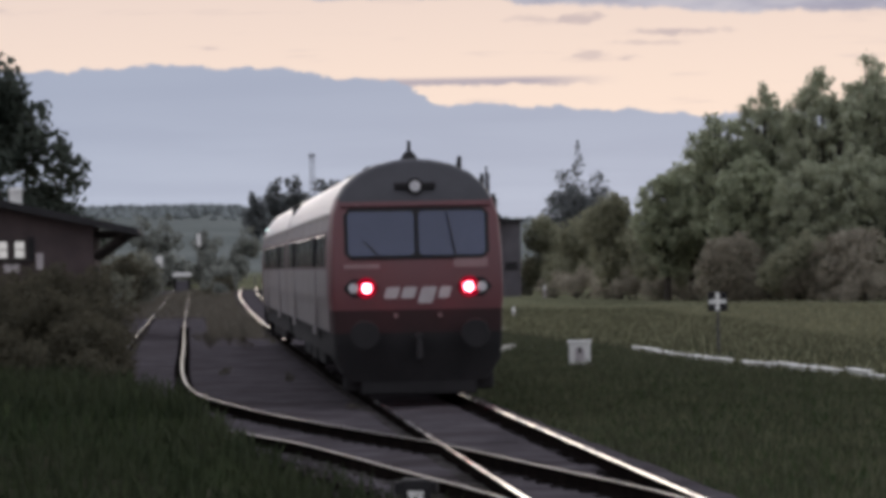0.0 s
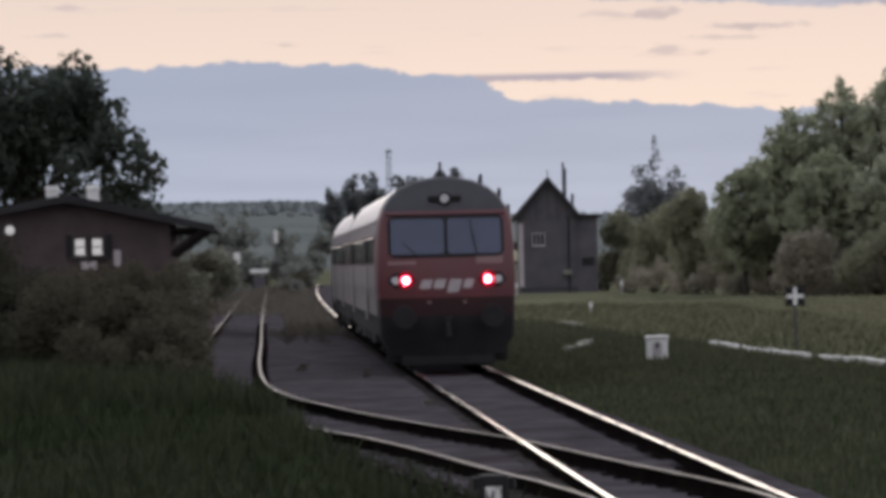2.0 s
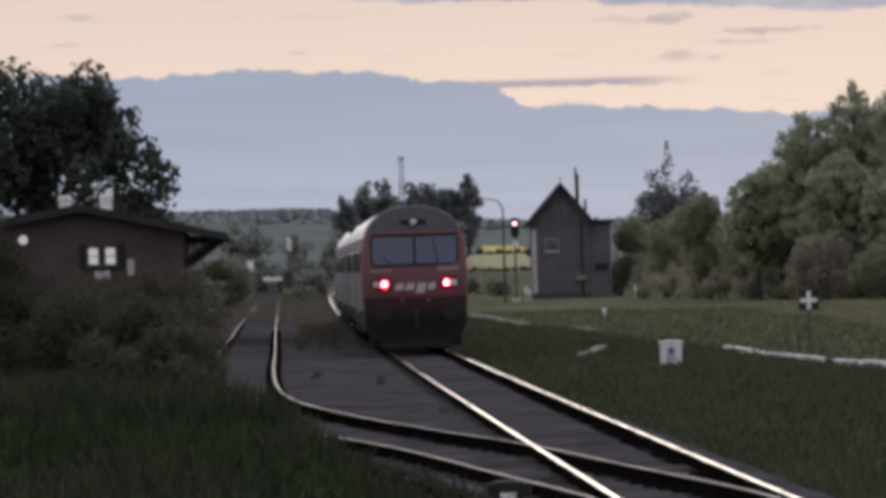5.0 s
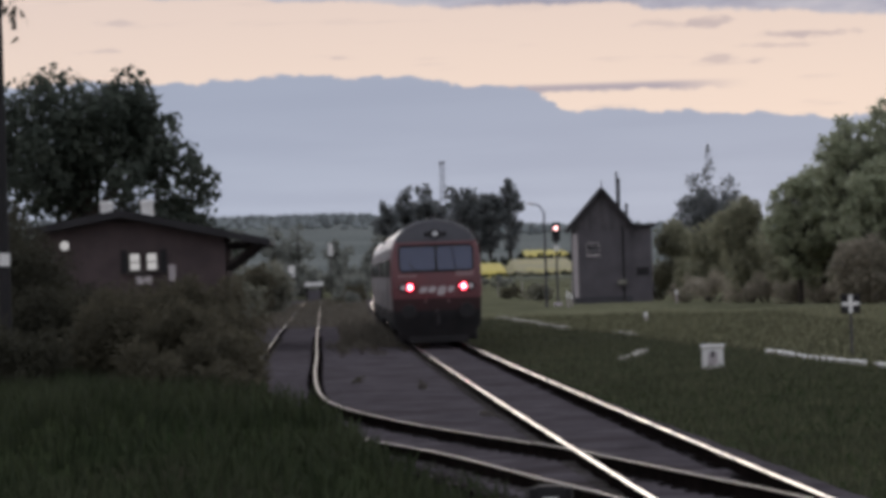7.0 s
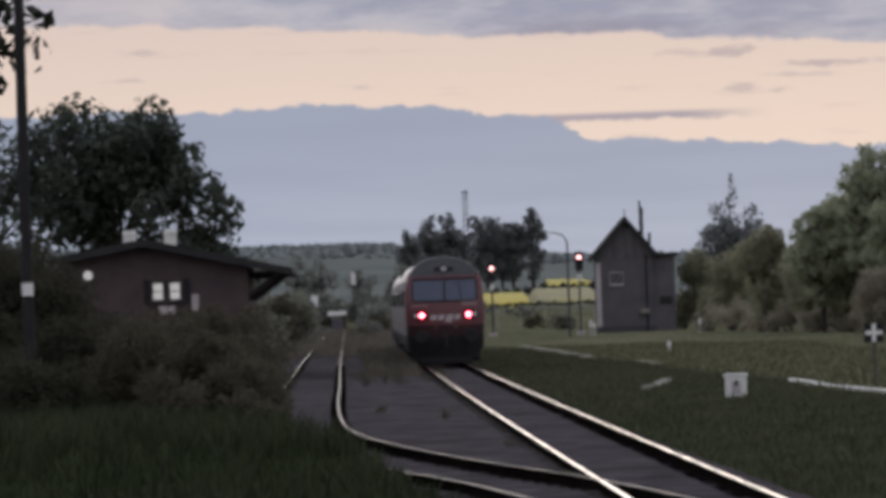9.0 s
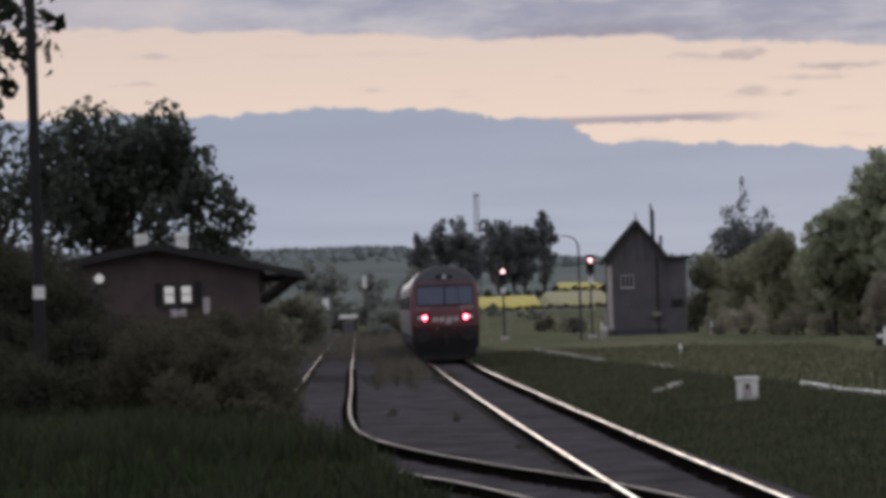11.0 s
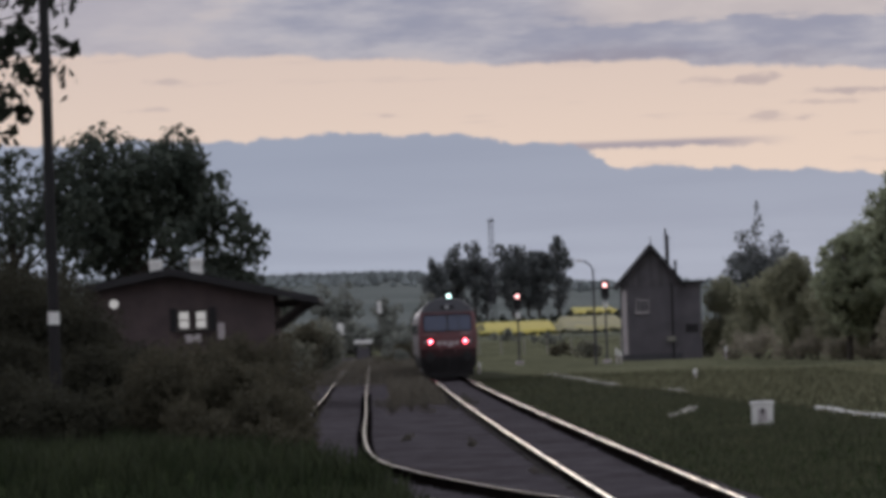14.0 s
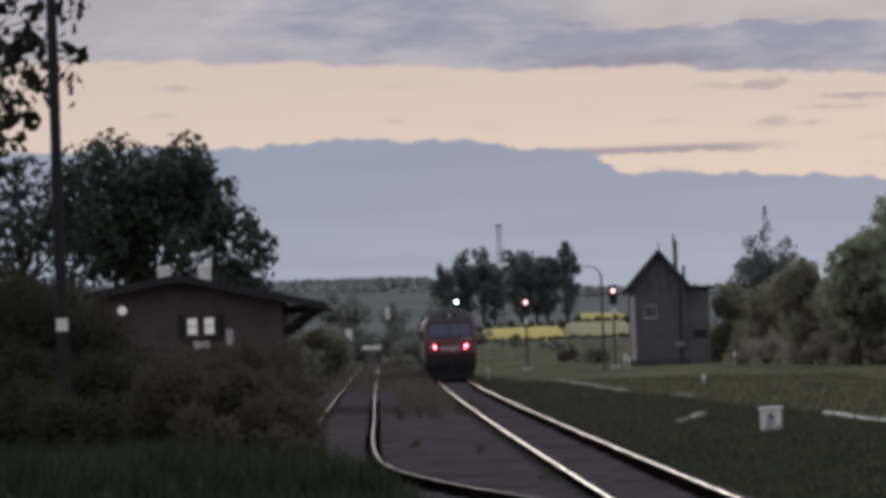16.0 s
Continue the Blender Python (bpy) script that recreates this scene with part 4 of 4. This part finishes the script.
for i, (x, y, h, half) in enumerate(SCRUB):
    crest = min(h + 0.1, 2.3 + 1.7 * ramp(-x / y, 0.107, 0.118) - land(x, y)) if y < 67 else 2.25 + 1.75 * ramp(-x / y, 0.107, 0.118) - land(x, y) + 0.12 * math.sin(i * 2.4)
    bush("scrub_bush", "dark brownish bush in the lineside thicket", x, y, crest, half, LEAF_SHADED if -x / y > 0.098 else LEAF_BROWN, 100 + i, 0.055, 2000, "dark lineside thicket", lobes=24)

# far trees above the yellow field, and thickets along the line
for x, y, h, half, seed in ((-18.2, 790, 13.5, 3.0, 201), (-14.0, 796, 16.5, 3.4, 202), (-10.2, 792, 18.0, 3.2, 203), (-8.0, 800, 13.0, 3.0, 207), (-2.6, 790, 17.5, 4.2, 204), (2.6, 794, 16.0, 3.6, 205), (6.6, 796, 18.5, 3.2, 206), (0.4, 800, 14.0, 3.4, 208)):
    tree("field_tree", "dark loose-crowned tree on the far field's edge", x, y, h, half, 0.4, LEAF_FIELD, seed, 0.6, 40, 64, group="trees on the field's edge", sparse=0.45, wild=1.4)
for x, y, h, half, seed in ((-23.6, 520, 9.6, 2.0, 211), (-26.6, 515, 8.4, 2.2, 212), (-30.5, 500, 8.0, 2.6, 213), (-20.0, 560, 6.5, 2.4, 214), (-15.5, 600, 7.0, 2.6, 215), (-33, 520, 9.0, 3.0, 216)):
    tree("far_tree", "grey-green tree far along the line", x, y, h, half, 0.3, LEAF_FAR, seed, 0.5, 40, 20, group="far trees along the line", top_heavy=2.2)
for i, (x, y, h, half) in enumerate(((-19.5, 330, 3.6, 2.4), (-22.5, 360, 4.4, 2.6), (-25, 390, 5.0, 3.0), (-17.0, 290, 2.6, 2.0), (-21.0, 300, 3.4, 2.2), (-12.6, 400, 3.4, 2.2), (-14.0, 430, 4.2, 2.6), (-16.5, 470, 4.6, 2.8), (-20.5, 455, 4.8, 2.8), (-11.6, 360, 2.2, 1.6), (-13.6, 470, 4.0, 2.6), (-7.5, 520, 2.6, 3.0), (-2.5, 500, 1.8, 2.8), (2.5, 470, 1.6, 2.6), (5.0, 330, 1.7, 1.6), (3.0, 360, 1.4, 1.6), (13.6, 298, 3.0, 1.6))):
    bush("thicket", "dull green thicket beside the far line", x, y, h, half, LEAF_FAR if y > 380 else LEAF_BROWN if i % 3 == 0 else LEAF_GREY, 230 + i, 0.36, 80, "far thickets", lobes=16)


rng_t = random.Random(12)
for i in range(30):
    y = 190 + 8.2 * i
    x = siding_x(min(y, 412)) - 2.4 - 9.0 * rng_t.random() - (1.0 if y > 300 else 0)
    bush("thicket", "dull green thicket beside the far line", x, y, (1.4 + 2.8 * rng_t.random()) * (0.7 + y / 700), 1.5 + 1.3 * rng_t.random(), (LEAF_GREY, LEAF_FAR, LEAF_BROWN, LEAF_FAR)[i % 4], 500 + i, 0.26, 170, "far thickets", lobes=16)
for i in range(12):
    y = 250 + 17 * i
    x = 0.5 * (siding_x(min(y, 412)) + main_x(y)) + rng_t.uniform(-0.6, 0.4)
    bush("thicket", "low scrub between the two tracks", x, y, 0.5 + 0.5 * rng_t.random() + (y - 250) / 130, 0.7 + (y - 250) / 220, LEAF_BROWN if i % 2 else LEAF_FAR, 560 + i, 0.16, 300, "far thickets", lobes=12)


def blades(name, label, count, area, tall, mat, seed, keep, base=-9.0):
    """Grass as bent blades; area(rng) gives a place, keep(x, y) says where it may stand."""
    rng = np.random.default_rng(seed)
    verts, faces = [], []
    while len(faces) < count * 2:
        x, y = area(rng)
        if not keep(x, y):
            continue
        h, a = tall * rng.uniform(0.4, 1.25), rng.uniform(0, 6.28)
        z, wv = max(land(x, y) - 0.02, base), 0.012 + 0.012 * rng.random()
        dx, dy = math.cos(a) * wv, math.sin(a) * wv
        bx, by = rng.normal(0, 0.28, 2) * h
        k = len(verts)
        verts += [(x - dx, y - dy, z), (x + dx, y + dy, z), (x + bx * 0.4 + dx * 0.7, y + by * 0.4 + dy * 0.7, z + h * 0.6), (x + bx * 0.4 - dx * 0.7, y + by * 0.4 - dy * 0.7, z + h * 0.6), (x + bx, y + by, z + h)]
        faces += [(k, k + 1, k + 2, k + 3), (k + 3, k + 2, k + 4)]
    data = bpy.data.meshes.new(name)
    data.from_pydata(verts, [], faces)
    data.materials.append(mat)
    tagged(new(name, data), label, "grass", kind="stuff")


def off_bed(x, y):
    return x > main_x(y) + 1.75 or x < min(siding_x(max(y, 26)), main_x(y)) - 1.05


blades("verge_grass", "dark green verge grass along the siding", 15000, lambda r: (r.uniform(-9, 2.2), 30 + 34 * r.random()), 0.16, BLADES, 5, lambda x, y: off_bed(x, y) and x < siding_x(max(y, 26)))
blades("meadow_grass", "dull green grass on the bank beside the main line", 76000, lambda r: (r.uniform(-5, 15), 33 + 170 * r.random() ** 1.5), 0.15, SHORT, 6, lambda x, y: off_bed(x, y) and x > main_x(y))
blades("tall_weeds", "tall dry weeds at the ballast's edge", 2600, lambda r: (r.uniform(-6, 1.5), r.uniform(36, 110)), 0.34, FOOT, 7, lambda x, y: -1.9 < x - siding_x(y) < -1.0)
blades("dry_fringe", "pale dry weeds along the edge of the siding ballast", 1800, lambda r: (r.uniform(-7, 1.5), r.uniform(52, 105)), 0.16, WEED, 17, lambda x, y: -1.5 < x - siding_x(y) < -0.98)
blades("siding_weeds", "dry weeds overgrowing the far end of the siding", 9000, lambda r: (r.uniform(-16, 2), r.uniform(180, 408)), 0.3, WEED, 18, lambda x, y: abs(x - siding_x(y)) < 2.6, -0.17)
blades("dry_meadow", "pale dry grass on the level meadow", 36000, lambda r: (r.uniform(-4, 26) + r.normal(0, 0.8), 62 + 158 * r.beta(1.6, 1.8)), 0.2, DRY, 9, lambda x, y: off_bed(x, y) and x > 15.6 - 0.0745 * y)
for i, (x, y, h) in enumerate(((-1.9, 122, 0.5), (-2.4, 118, 0.35), (-2.6, 84, 0.25), (-1.2, 78, 0.25), (-3.2, 140, 0.5), (0.05, 62, 0.18), (-4.0, 150, 0.6), (-3.4, 128, 0.4), (-3.9, 112, 0.5), (-3.5, 116, 0.55), (-4.3, 121, 0.55), (-3.0, 113, 0.38))):
    bush("weed_tuft", "small dark weed tuft growing in the ballast", x, y, h, h * 0.9, WEED if i > 4 else LEAF_BROWN, 300 + i, 0.035, 5000, "weeds in the ballast", z0=-0.17, lobes=7)

blades("track_weeds", "withered weeds between the two tracks", 9000, lambda r: (r.uniform(-12, 0), r.uniform(125, 330)), 0.44, WEED, 19, lambda x, y: siding_x(y) + 1.6 < x < main_x(y) - 1.15, -0.17)
blades("thicket_foot", "rank grass and bramble at the foot of the thicket", 16000, lambda r: (r.uniform(-11, -1.5), 67 - 30 * r.beta(1.1, 2.0)), 0.36, FOOT, 20, lambda x, y: x < siding_x(y) - 1.3)
for i in range(16):
    y = 148 + 10.5 * i + rng_t.uniform(-3, 3)
    x = 0.5 * (siding_x(y) + main_x(y)) + rng_t.uniform(-0.8, 0.9)
    bush("weed_tuft", "dull withered weed clump between the tracks", x, y, 0.26 + 0.3 * rng_t.random(), 0.5 + 0.4 * rng_t.random(), WEED if i % 3 else LEAF_BROWN, 700 + i, 0.07, 900, "weeds in the ballast", z0=-0.17, lobes=9)


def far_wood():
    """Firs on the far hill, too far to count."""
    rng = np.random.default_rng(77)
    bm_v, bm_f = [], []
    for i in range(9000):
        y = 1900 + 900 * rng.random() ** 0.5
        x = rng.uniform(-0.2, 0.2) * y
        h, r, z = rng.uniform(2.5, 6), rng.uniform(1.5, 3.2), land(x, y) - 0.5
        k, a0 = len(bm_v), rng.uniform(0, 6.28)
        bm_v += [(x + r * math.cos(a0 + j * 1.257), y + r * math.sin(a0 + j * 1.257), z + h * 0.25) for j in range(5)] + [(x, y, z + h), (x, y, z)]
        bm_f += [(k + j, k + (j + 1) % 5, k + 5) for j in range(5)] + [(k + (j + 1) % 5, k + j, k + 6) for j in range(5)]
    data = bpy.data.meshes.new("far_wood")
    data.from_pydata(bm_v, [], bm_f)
    # the wood's haze is in its base colour
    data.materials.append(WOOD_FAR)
    tagged(new("far_wood", data), "wood on the far hill, coloured blue-green for haze", "forest", kind="stuff")


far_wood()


def crop(name, label, x0, x1, y0, y1, mat=YELLOW):
    xs, ys = spread([(x0, x1, 30)]), spread([(y0, y1, 40)])
    data = sheet(name, xs, ys, lambda x, y: land(x, y) + 0.9 * min(1, min(x - x0, x1 - x, y - y0, y1 - y) + 0.01) + 0.12 * noise.noise((x * 0.8, y * 0.5, 4.0)), mat)
    tagged(new(name, data), label, "field", kind="stuff")


crop("rapeseed_field", "bright yellow rapeseed in flower on a slope", -9.4, 4.6, 566, 668)
crop("rapeseed_field", "paler patchy rapeseed beside the flowering strip", 4.75, 16.5, 572, 700, PATCHY)
crop("rapeseed_field", "narrow strip of yellow rapeseed higher on the slope", 14.5, 29.0, 1200, 1345)
for i in range(16):
    x = -9.6 + 1.75 * i
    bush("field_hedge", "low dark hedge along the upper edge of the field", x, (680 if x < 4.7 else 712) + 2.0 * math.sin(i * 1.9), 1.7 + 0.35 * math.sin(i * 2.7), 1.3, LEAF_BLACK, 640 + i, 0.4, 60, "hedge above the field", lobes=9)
for i in range(24):
    x = -9.3 + 1.12 * i
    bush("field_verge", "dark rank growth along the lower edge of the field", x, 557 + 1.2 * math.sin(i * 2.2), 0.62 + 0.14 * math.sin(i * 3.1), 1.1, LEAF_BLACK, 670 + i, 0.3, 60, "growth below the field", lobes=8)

# ---- lineside things ----
def colour_signal(x, y, z, lens, label):
    s = thing("light_signal", label, "railway signal", pose(x, y, 0, 0, 0, 0), "line signals")
    g = land(x, y)
    bm = bmesh.new()
    rod(bm, (0, 0, g - 0.1), (0, 0, z + 0.3), 0.08, 0.06, 10)
    part("mast", bm, ROOF_GREY, s)
    head = part("signal_head", boxes((-0.28, 0.28, -0.16, -0.06, z - 0.95, z + 0.4), bevel=0.06), BLACK, s, "black backing board")
    bm = bmesh.new()
    rod(bm, (0, -0.16, z), (0, -0.22, z), 0.15, 0.14, 14)
    part("lit_lens", bm, lens, head)
    bm = bmesh.new()
    rod(bm, (0, -0.16, z - 0.45), (0, -0.22, z - 0.45), 0.12, 0.11, 14)
    part("dark_lens", bm, GLASS_DARK, head)
    for dz in (0.0, -0.45):
        part("hood", boxes((-0.18, 0.18, -0.42, -0.16, z + dz + 0.17, z + dz + 0.2), bevel=0.01), BLACK, head)
    part("white_plate", boxes((-0.15, 0.15, -0.12, -0.09, z - 1.6, z - 1.2)), WHITE, s, "white plate")
    part("foot", boxes((-0.3, 0.3, -0.3, 0.3, g - 0.1, g + 0.25), bevel=0.03), MARK, s, "concrete foot")


colour_signal(-6.1, 310, 5.05, SIGNAL_GREEN, "tall light signal showing a bright green light")
colour_signal(-0.65, 290, 4.66, SIGNAL_RED, "light signal on a dark mast showing red")
colour_signal(5.55, 278, 5.14, SIGNAL_RED, "light signal showing red beside the signal box")


def street_lamp(x, y, z):
    s = thing("street_lamp", "slim dark lamp post with a curved arm", "street lamp", pose(x, y, land(x, y), 0, 0, 0))
    bm = bmesh.new()
    rod(bm, (0, 0, -0.1), (0, 0, z), 0.09, 0.06, 8)
    part("post", bm, ROOF_GREY, s)
    bm = bmesh.new()
    rod(bm, (0, 0, z), (-0.3, 0, z + 0.45), 0.045, 0.045, 8)
    rod(bm, (-0.3, 0, z + 0.45), (-0.75, 0, z + 0.62), 0.045, 0.04, 8)
    part("arm", bm, ROOF_GREY, s)
    part("lamp_head", boxes((-1.2, -0.7, -0.12, 0.12, z + 0.56, z + 0.68), bevel=0.03), MARK, s)


street_lamp(4.62, 270, 6.5)


def radio_mast(x, y, top):
    g = land(x, y)
    s = thing("lattice_mast", "thin grey lattice mast rising behind the trees", "mast", pose(x, y, g, 0, 0, 0))
    h = top - g
    bm = bmesh.new()
    for sx in (-1, 1):
        for sy in (-1, 1):
            rod(bm, (sx * 0.5, sy * 0.5, -0.2), (sx * 0.34, sy * 0.34, h), 0.07, 0.06, 5)
    part("leg_frame", bm, ROOF_GREY, s)
    bm = bmesh.new()
    n = 14
    for i in range(n):
        z0, z1 = h * i / n, h * (i + 1) / n
        k0, k1 = 0.5 - 0.16 * i / n, 0.5 - 0.16 * (i + 1) / n
        for sy in (-1, 1):
            rod(bm, (-k0, sy * k0, z0), (k1, sy * k1, z1), 0.05, 0.05, 4)
            rod(bm, (sy * k0, -k0, z0), (sy * k1, k1, z1), 0.05, 0.05, 4)
            rod(bm, (-k1, sy * k1, z1), (k1, sy * k1, z1), 0.05, 0.05, 4)
    part("bracing", bm, ROOF_GREY, s)
    part("aerial_frame", boxes((-0.6, 0.6, -0.15, 0.15, h - 0.5, h - 0.25)), ROOF_GREY, s)


radio_mast(-5.85, 700, 22.2)


def utility_pole():
    x, y = -7.45, 62.1
    g = land(x, y)
    s = thing("utility_pole", "tall dark timber utility pole with a white band", "utility pole", pose(x, y, g, 0, 0, 0))
    bm = bmesh.new()
    rod(bm, (0, 0, -0.3), (0, 0, 9.3 - g), 0.092, 0.08, 12)
    part("shaft", bm, BLACK, s)
    bm = bmesh.new()
    rod(bm, (0, 0, 2.46 - g), (0, 0, 2.66 - g), 0.0925, 0.092, 12)
    part("white_band", bm, WHITE, s)
    part("cross_arm", boxes((-0.6, 0.6, -0.17, -0.09, 8.85 - g, 8.95 - g)), TIMBER, s)
    for dx in (-0.52, -0.2, 0.2, 0.52):
        bm = bmesh.new()
        rod(bm, (dx, -0.13, 8.95 - g), (dx, -0.13, 9.12 - g), 0.04, 0.03, 8)
        part("insulator", bm, WHITE, s)


utility_pole()


def marker_block():
    s = thing("cable_marker", "white-painted concrete cable marker in the grass", "marker", pose(5.5, 94, land(5.5, 94), 0, 0, -6))
    part("block", boxes((-0.25, 0.25, 0, 0.3, -0.05, 0.5), bevel=0.025), WHITE, s)
    part("cap", boxes((-0.28, 0.28, -0.03, 0.33, 0.5, 0.58), bevel=0.015), WHITE, s)
    part("recess_panel", boxes((-0.1, 0.12, -0.012, 0.02, 0.1, 0.4)), MARK, s, "grey weathered panel")
    part("slot", boxes((-0.02, 0.05, -0.02, 0.01, 0.28, 0.42)), BLACK, s)


marker_block()


def cross_sign():
    s = thing("cross_sign", "black square line sign with a white cross on a post", "railway sign", pose(9.48, 101, land(9.48, 101), 0, 0, -5))
    bm = bmesh.new()
    rod(bm, (0, 0, -0.2), (0, 0, 1.5), 0.035, 0.03, 8)
    part("post", bm, ROOF_GREY, s)
    board = part("board", boxes((-0.25, 0.25, -0.05, -0.03, 1.08, 1.58), bevel=0.008), BLACK, s)
    part("cross", boxes((-0.05, 0.05, -0.062, -0.05, 1.1, 1.56), (-0.22, -0.05, -0.062, -0.05, 1.28, 1.38), (0.05, 0.22, -0.062, -0.05, 1.28, 1.38)), WHITE, board, "white cross")


cross_sign()


def edge_line(a, b, width, high, mat, label, step=2.0, name="platform_edge"):
    """A low row of edging slabs between two points of the ground."""
    s = thing(name, label, "kerb", kind="structure")
    a, b = Vector(a), Vector(b)
    n = max(int((b - a).length / step), 1)
    slab = mesh_of("slab", boxes((-step / 2 + 0.03, step / 2 - 0.03, -width / 2, width / 2, -0.3, 0.0), bevel=0.02), mat)
    rng = random.Random(int(a.y))
    for i in range(n):
        p = a.lerp(b, (i + 0.5) / n)
        ob = new("slab", slab)
        ob.parent = s
        ob.matrix_basis = Matrix.Translation((p.x, p.y, land(p.x, p.y) + high + rng.uniform(-0.03, 0.02))) @ Matrix.Rotation(math.atan2(b.y - a.y, b.x - a.x) + rng.uniform(-0.015, 0.015), 4, "Z")


edge_line((7.85, 108.5), (9.0, 92.8), 0.2, 0.1, WHITE, "white-painted edging slabs of an old platform")
edge_line((9.25, 92.3), (11.9, 58), 0.2, 0.11, WHITE, "white-painted edging slabs with grass grown over")
edge_line((0.9, 206), (3.6, 164), 0.35, 0.12, CONCRETE, "grassed-over concrete edging far along the platform")
edge_line((5.1, 149), (5.5, 141), 0.35, 0.1, CONCRETE, "short stretch of broken concrete edging")
edge_line((4.6, 111), (3.7, 103), 0.25, 0.08, CONCRETE, "half-buried concrete edging in the bank")


def switch_lantern():
    s = thing("switch_stand", "black points lantern with a white lamp face", "railway switch", pose(0.62, 37.4, land(0.62, 37.4), 0, 0, -4))
    bm = bmesh.new()
    rod(bm, (0, 0, -0.1), (0, 0, 0.2), 0.05, 0.05, 10)
    box(bm, -0.2, 0.2, -0.15, 0.15, -0.1, 0.05)
    part("base", bm, RUST, s)
    body = part("lantern", boxes((-0.14, 0.14, -0.14, 0.14, 0.12, 0.44), bevel=0.02), BLACK, s)
    part("lamp_face", boxes((-0.075, 0.075, -0.16, -0.138, 0.17, 0.33), bevel=0.005), WHITE, body)
    for sx in (-1, 1):
        part("side_shield", boxes((sx * 0.17 - 0.035, sx * 0.17 + 0.035, -0.1, 0.1, 0.3, 0.42), bevel=0.015), BLACK, body)
    bm = bmesh.new()
    rod(bm, (0.2, 0.0, 0.0), (1.2, 0.25, 0.02), 0.025, 0.025, 8)
    part("throw_rod", bm, RUST, s)
    part("lever_weight", boxes((-0.42, -0.26, -0.1, 0.1, 0.0, 0.14), bevel=0.03), BLACK, s)


switch_lantern()


def buffer_stop():
    x, y = siding_x(414), 414.0
    s = thing("buffer_stop", "white-boarded buffer stop closing the siding", "buffer stop", pose(x, y, 0, 0, 0, 2.3))
    part("beam", boxes((-0.98, 0.98, -0.15, 0.1, 1.35, 1.8), bevel=0.03), WHITE, s, "white-painted timber beam")
    for sx in (-0.75, 0.75):
        bm = bmesh.new()
        box(bm, sx - 0.09, sx + 0.09, 0.1, 0.3, -0.25, 1.7)
        rod(bm, (sx, 0.3, 1.5), (sx, 2.0, -0.2), 0.08, 0.08, 8)
        part("frame", bm, RUST, s)
    part("plinth", boxes((-0.65, 0.65, -0.1, 0.1, -0.3, 0.95), bevel=0.04), PLASTER, s, "grey concrete plinth")
    part("lamp_box", boxes((-0.3, 0.3, -0.05, 0.1, 1.8, 2.05), bevel=0.02), BLACK, s)


buffer_stop()


def line_sign(x, y, z, w_, h_, label, mat):
    s = thing("line_sign", label, "railway sign", pose(x, y, land(x, y), 0, 0, 0))
    g = land(x, y)
    bm = bmesh.new()
    rod(bm, (0, 0, -0.2), (0, 0, z - g + h_ / 2), 0.04, 0.035, 8)
    part("post", bm, TIMBER, s)
    part("plate", boxes((-w_ / 2, w_ / 2, -0.1, -0.06, z - g - h_ / 2, z - g + h_ / 2), bevel=0.01), mat, s)
    # black rim added around the plate as its dark outline, no real board
    part("back_board", boxes((-w_ / 2 - 0.07, w_ / 2 + 0.07, -0.055, -0.02, z - g - h_ / 2 - 0.07, z - g + h_ / 2 + 0.07), bevel=0.01), BLACK, s)


line_sign(-18.9, 400, 2.95, 0.7, 1.2, "small white line sign with a dark outline added", WHITE)
line_sign(-15.65, 420, 5.2, 0.5, 1.35, "tall narrow white line sign on a post", WHITE)


def stake(x, y, h):
    s = thing("white_stake", "short white-topped stake in the grass", "stake", pose(x, y, land(x, y), 0, 0, 0), "white stakes")
    bm = bmesh.new()
    rod(bm, (0, 0, -0.1), (0, 0, h * 0.6), 0.06, 0.06, 8)
    part("shaft", bm, MARK, s)
    bm = bmesh.new()
    rod(bm, (0, 0, h * 0.6), (0, 0, h), 0.09, 0.07, 8)
    part("white_top", bm, WHITE, s)


for x, y, h in ((-2.95, 236, 0.7), (13.4, 268, 0.9), (7.4, 176, 0.5), (6.3, 270, 0.9), (6.0, 268, 1.1)):
    stake(x, y, h)


def field_fence():
    s = thing("field_fence", "weathered post-and-wire fence below the yellow field", "fence")
    post = mesh_of("post", boxes((-0.09, 0.09, -0.09, 0.09, -0.2, 1.45), bevel=0.01), CONCRETE)
    pts = [(-10 + 2.4 * i, 430 - 5 * i) for i in range(9)]
    for x, y in pts:
        ob = new("post", post)
        ob.parent, ob.matrix_basis = s, Matrix.Translation((x, y, land(x, y)))
    for a, b in zip(pts, pts[1:]):
        for dz in (0.5, 0.9, 1.3):
            bm = bmesh.new()
            rod(bm, (*a, land(*a) + dz), (*b, land(*b) + dz), 0.006, 0.006, 4)
            part("wire", bm, RUST, s)


field_fence()
motions()
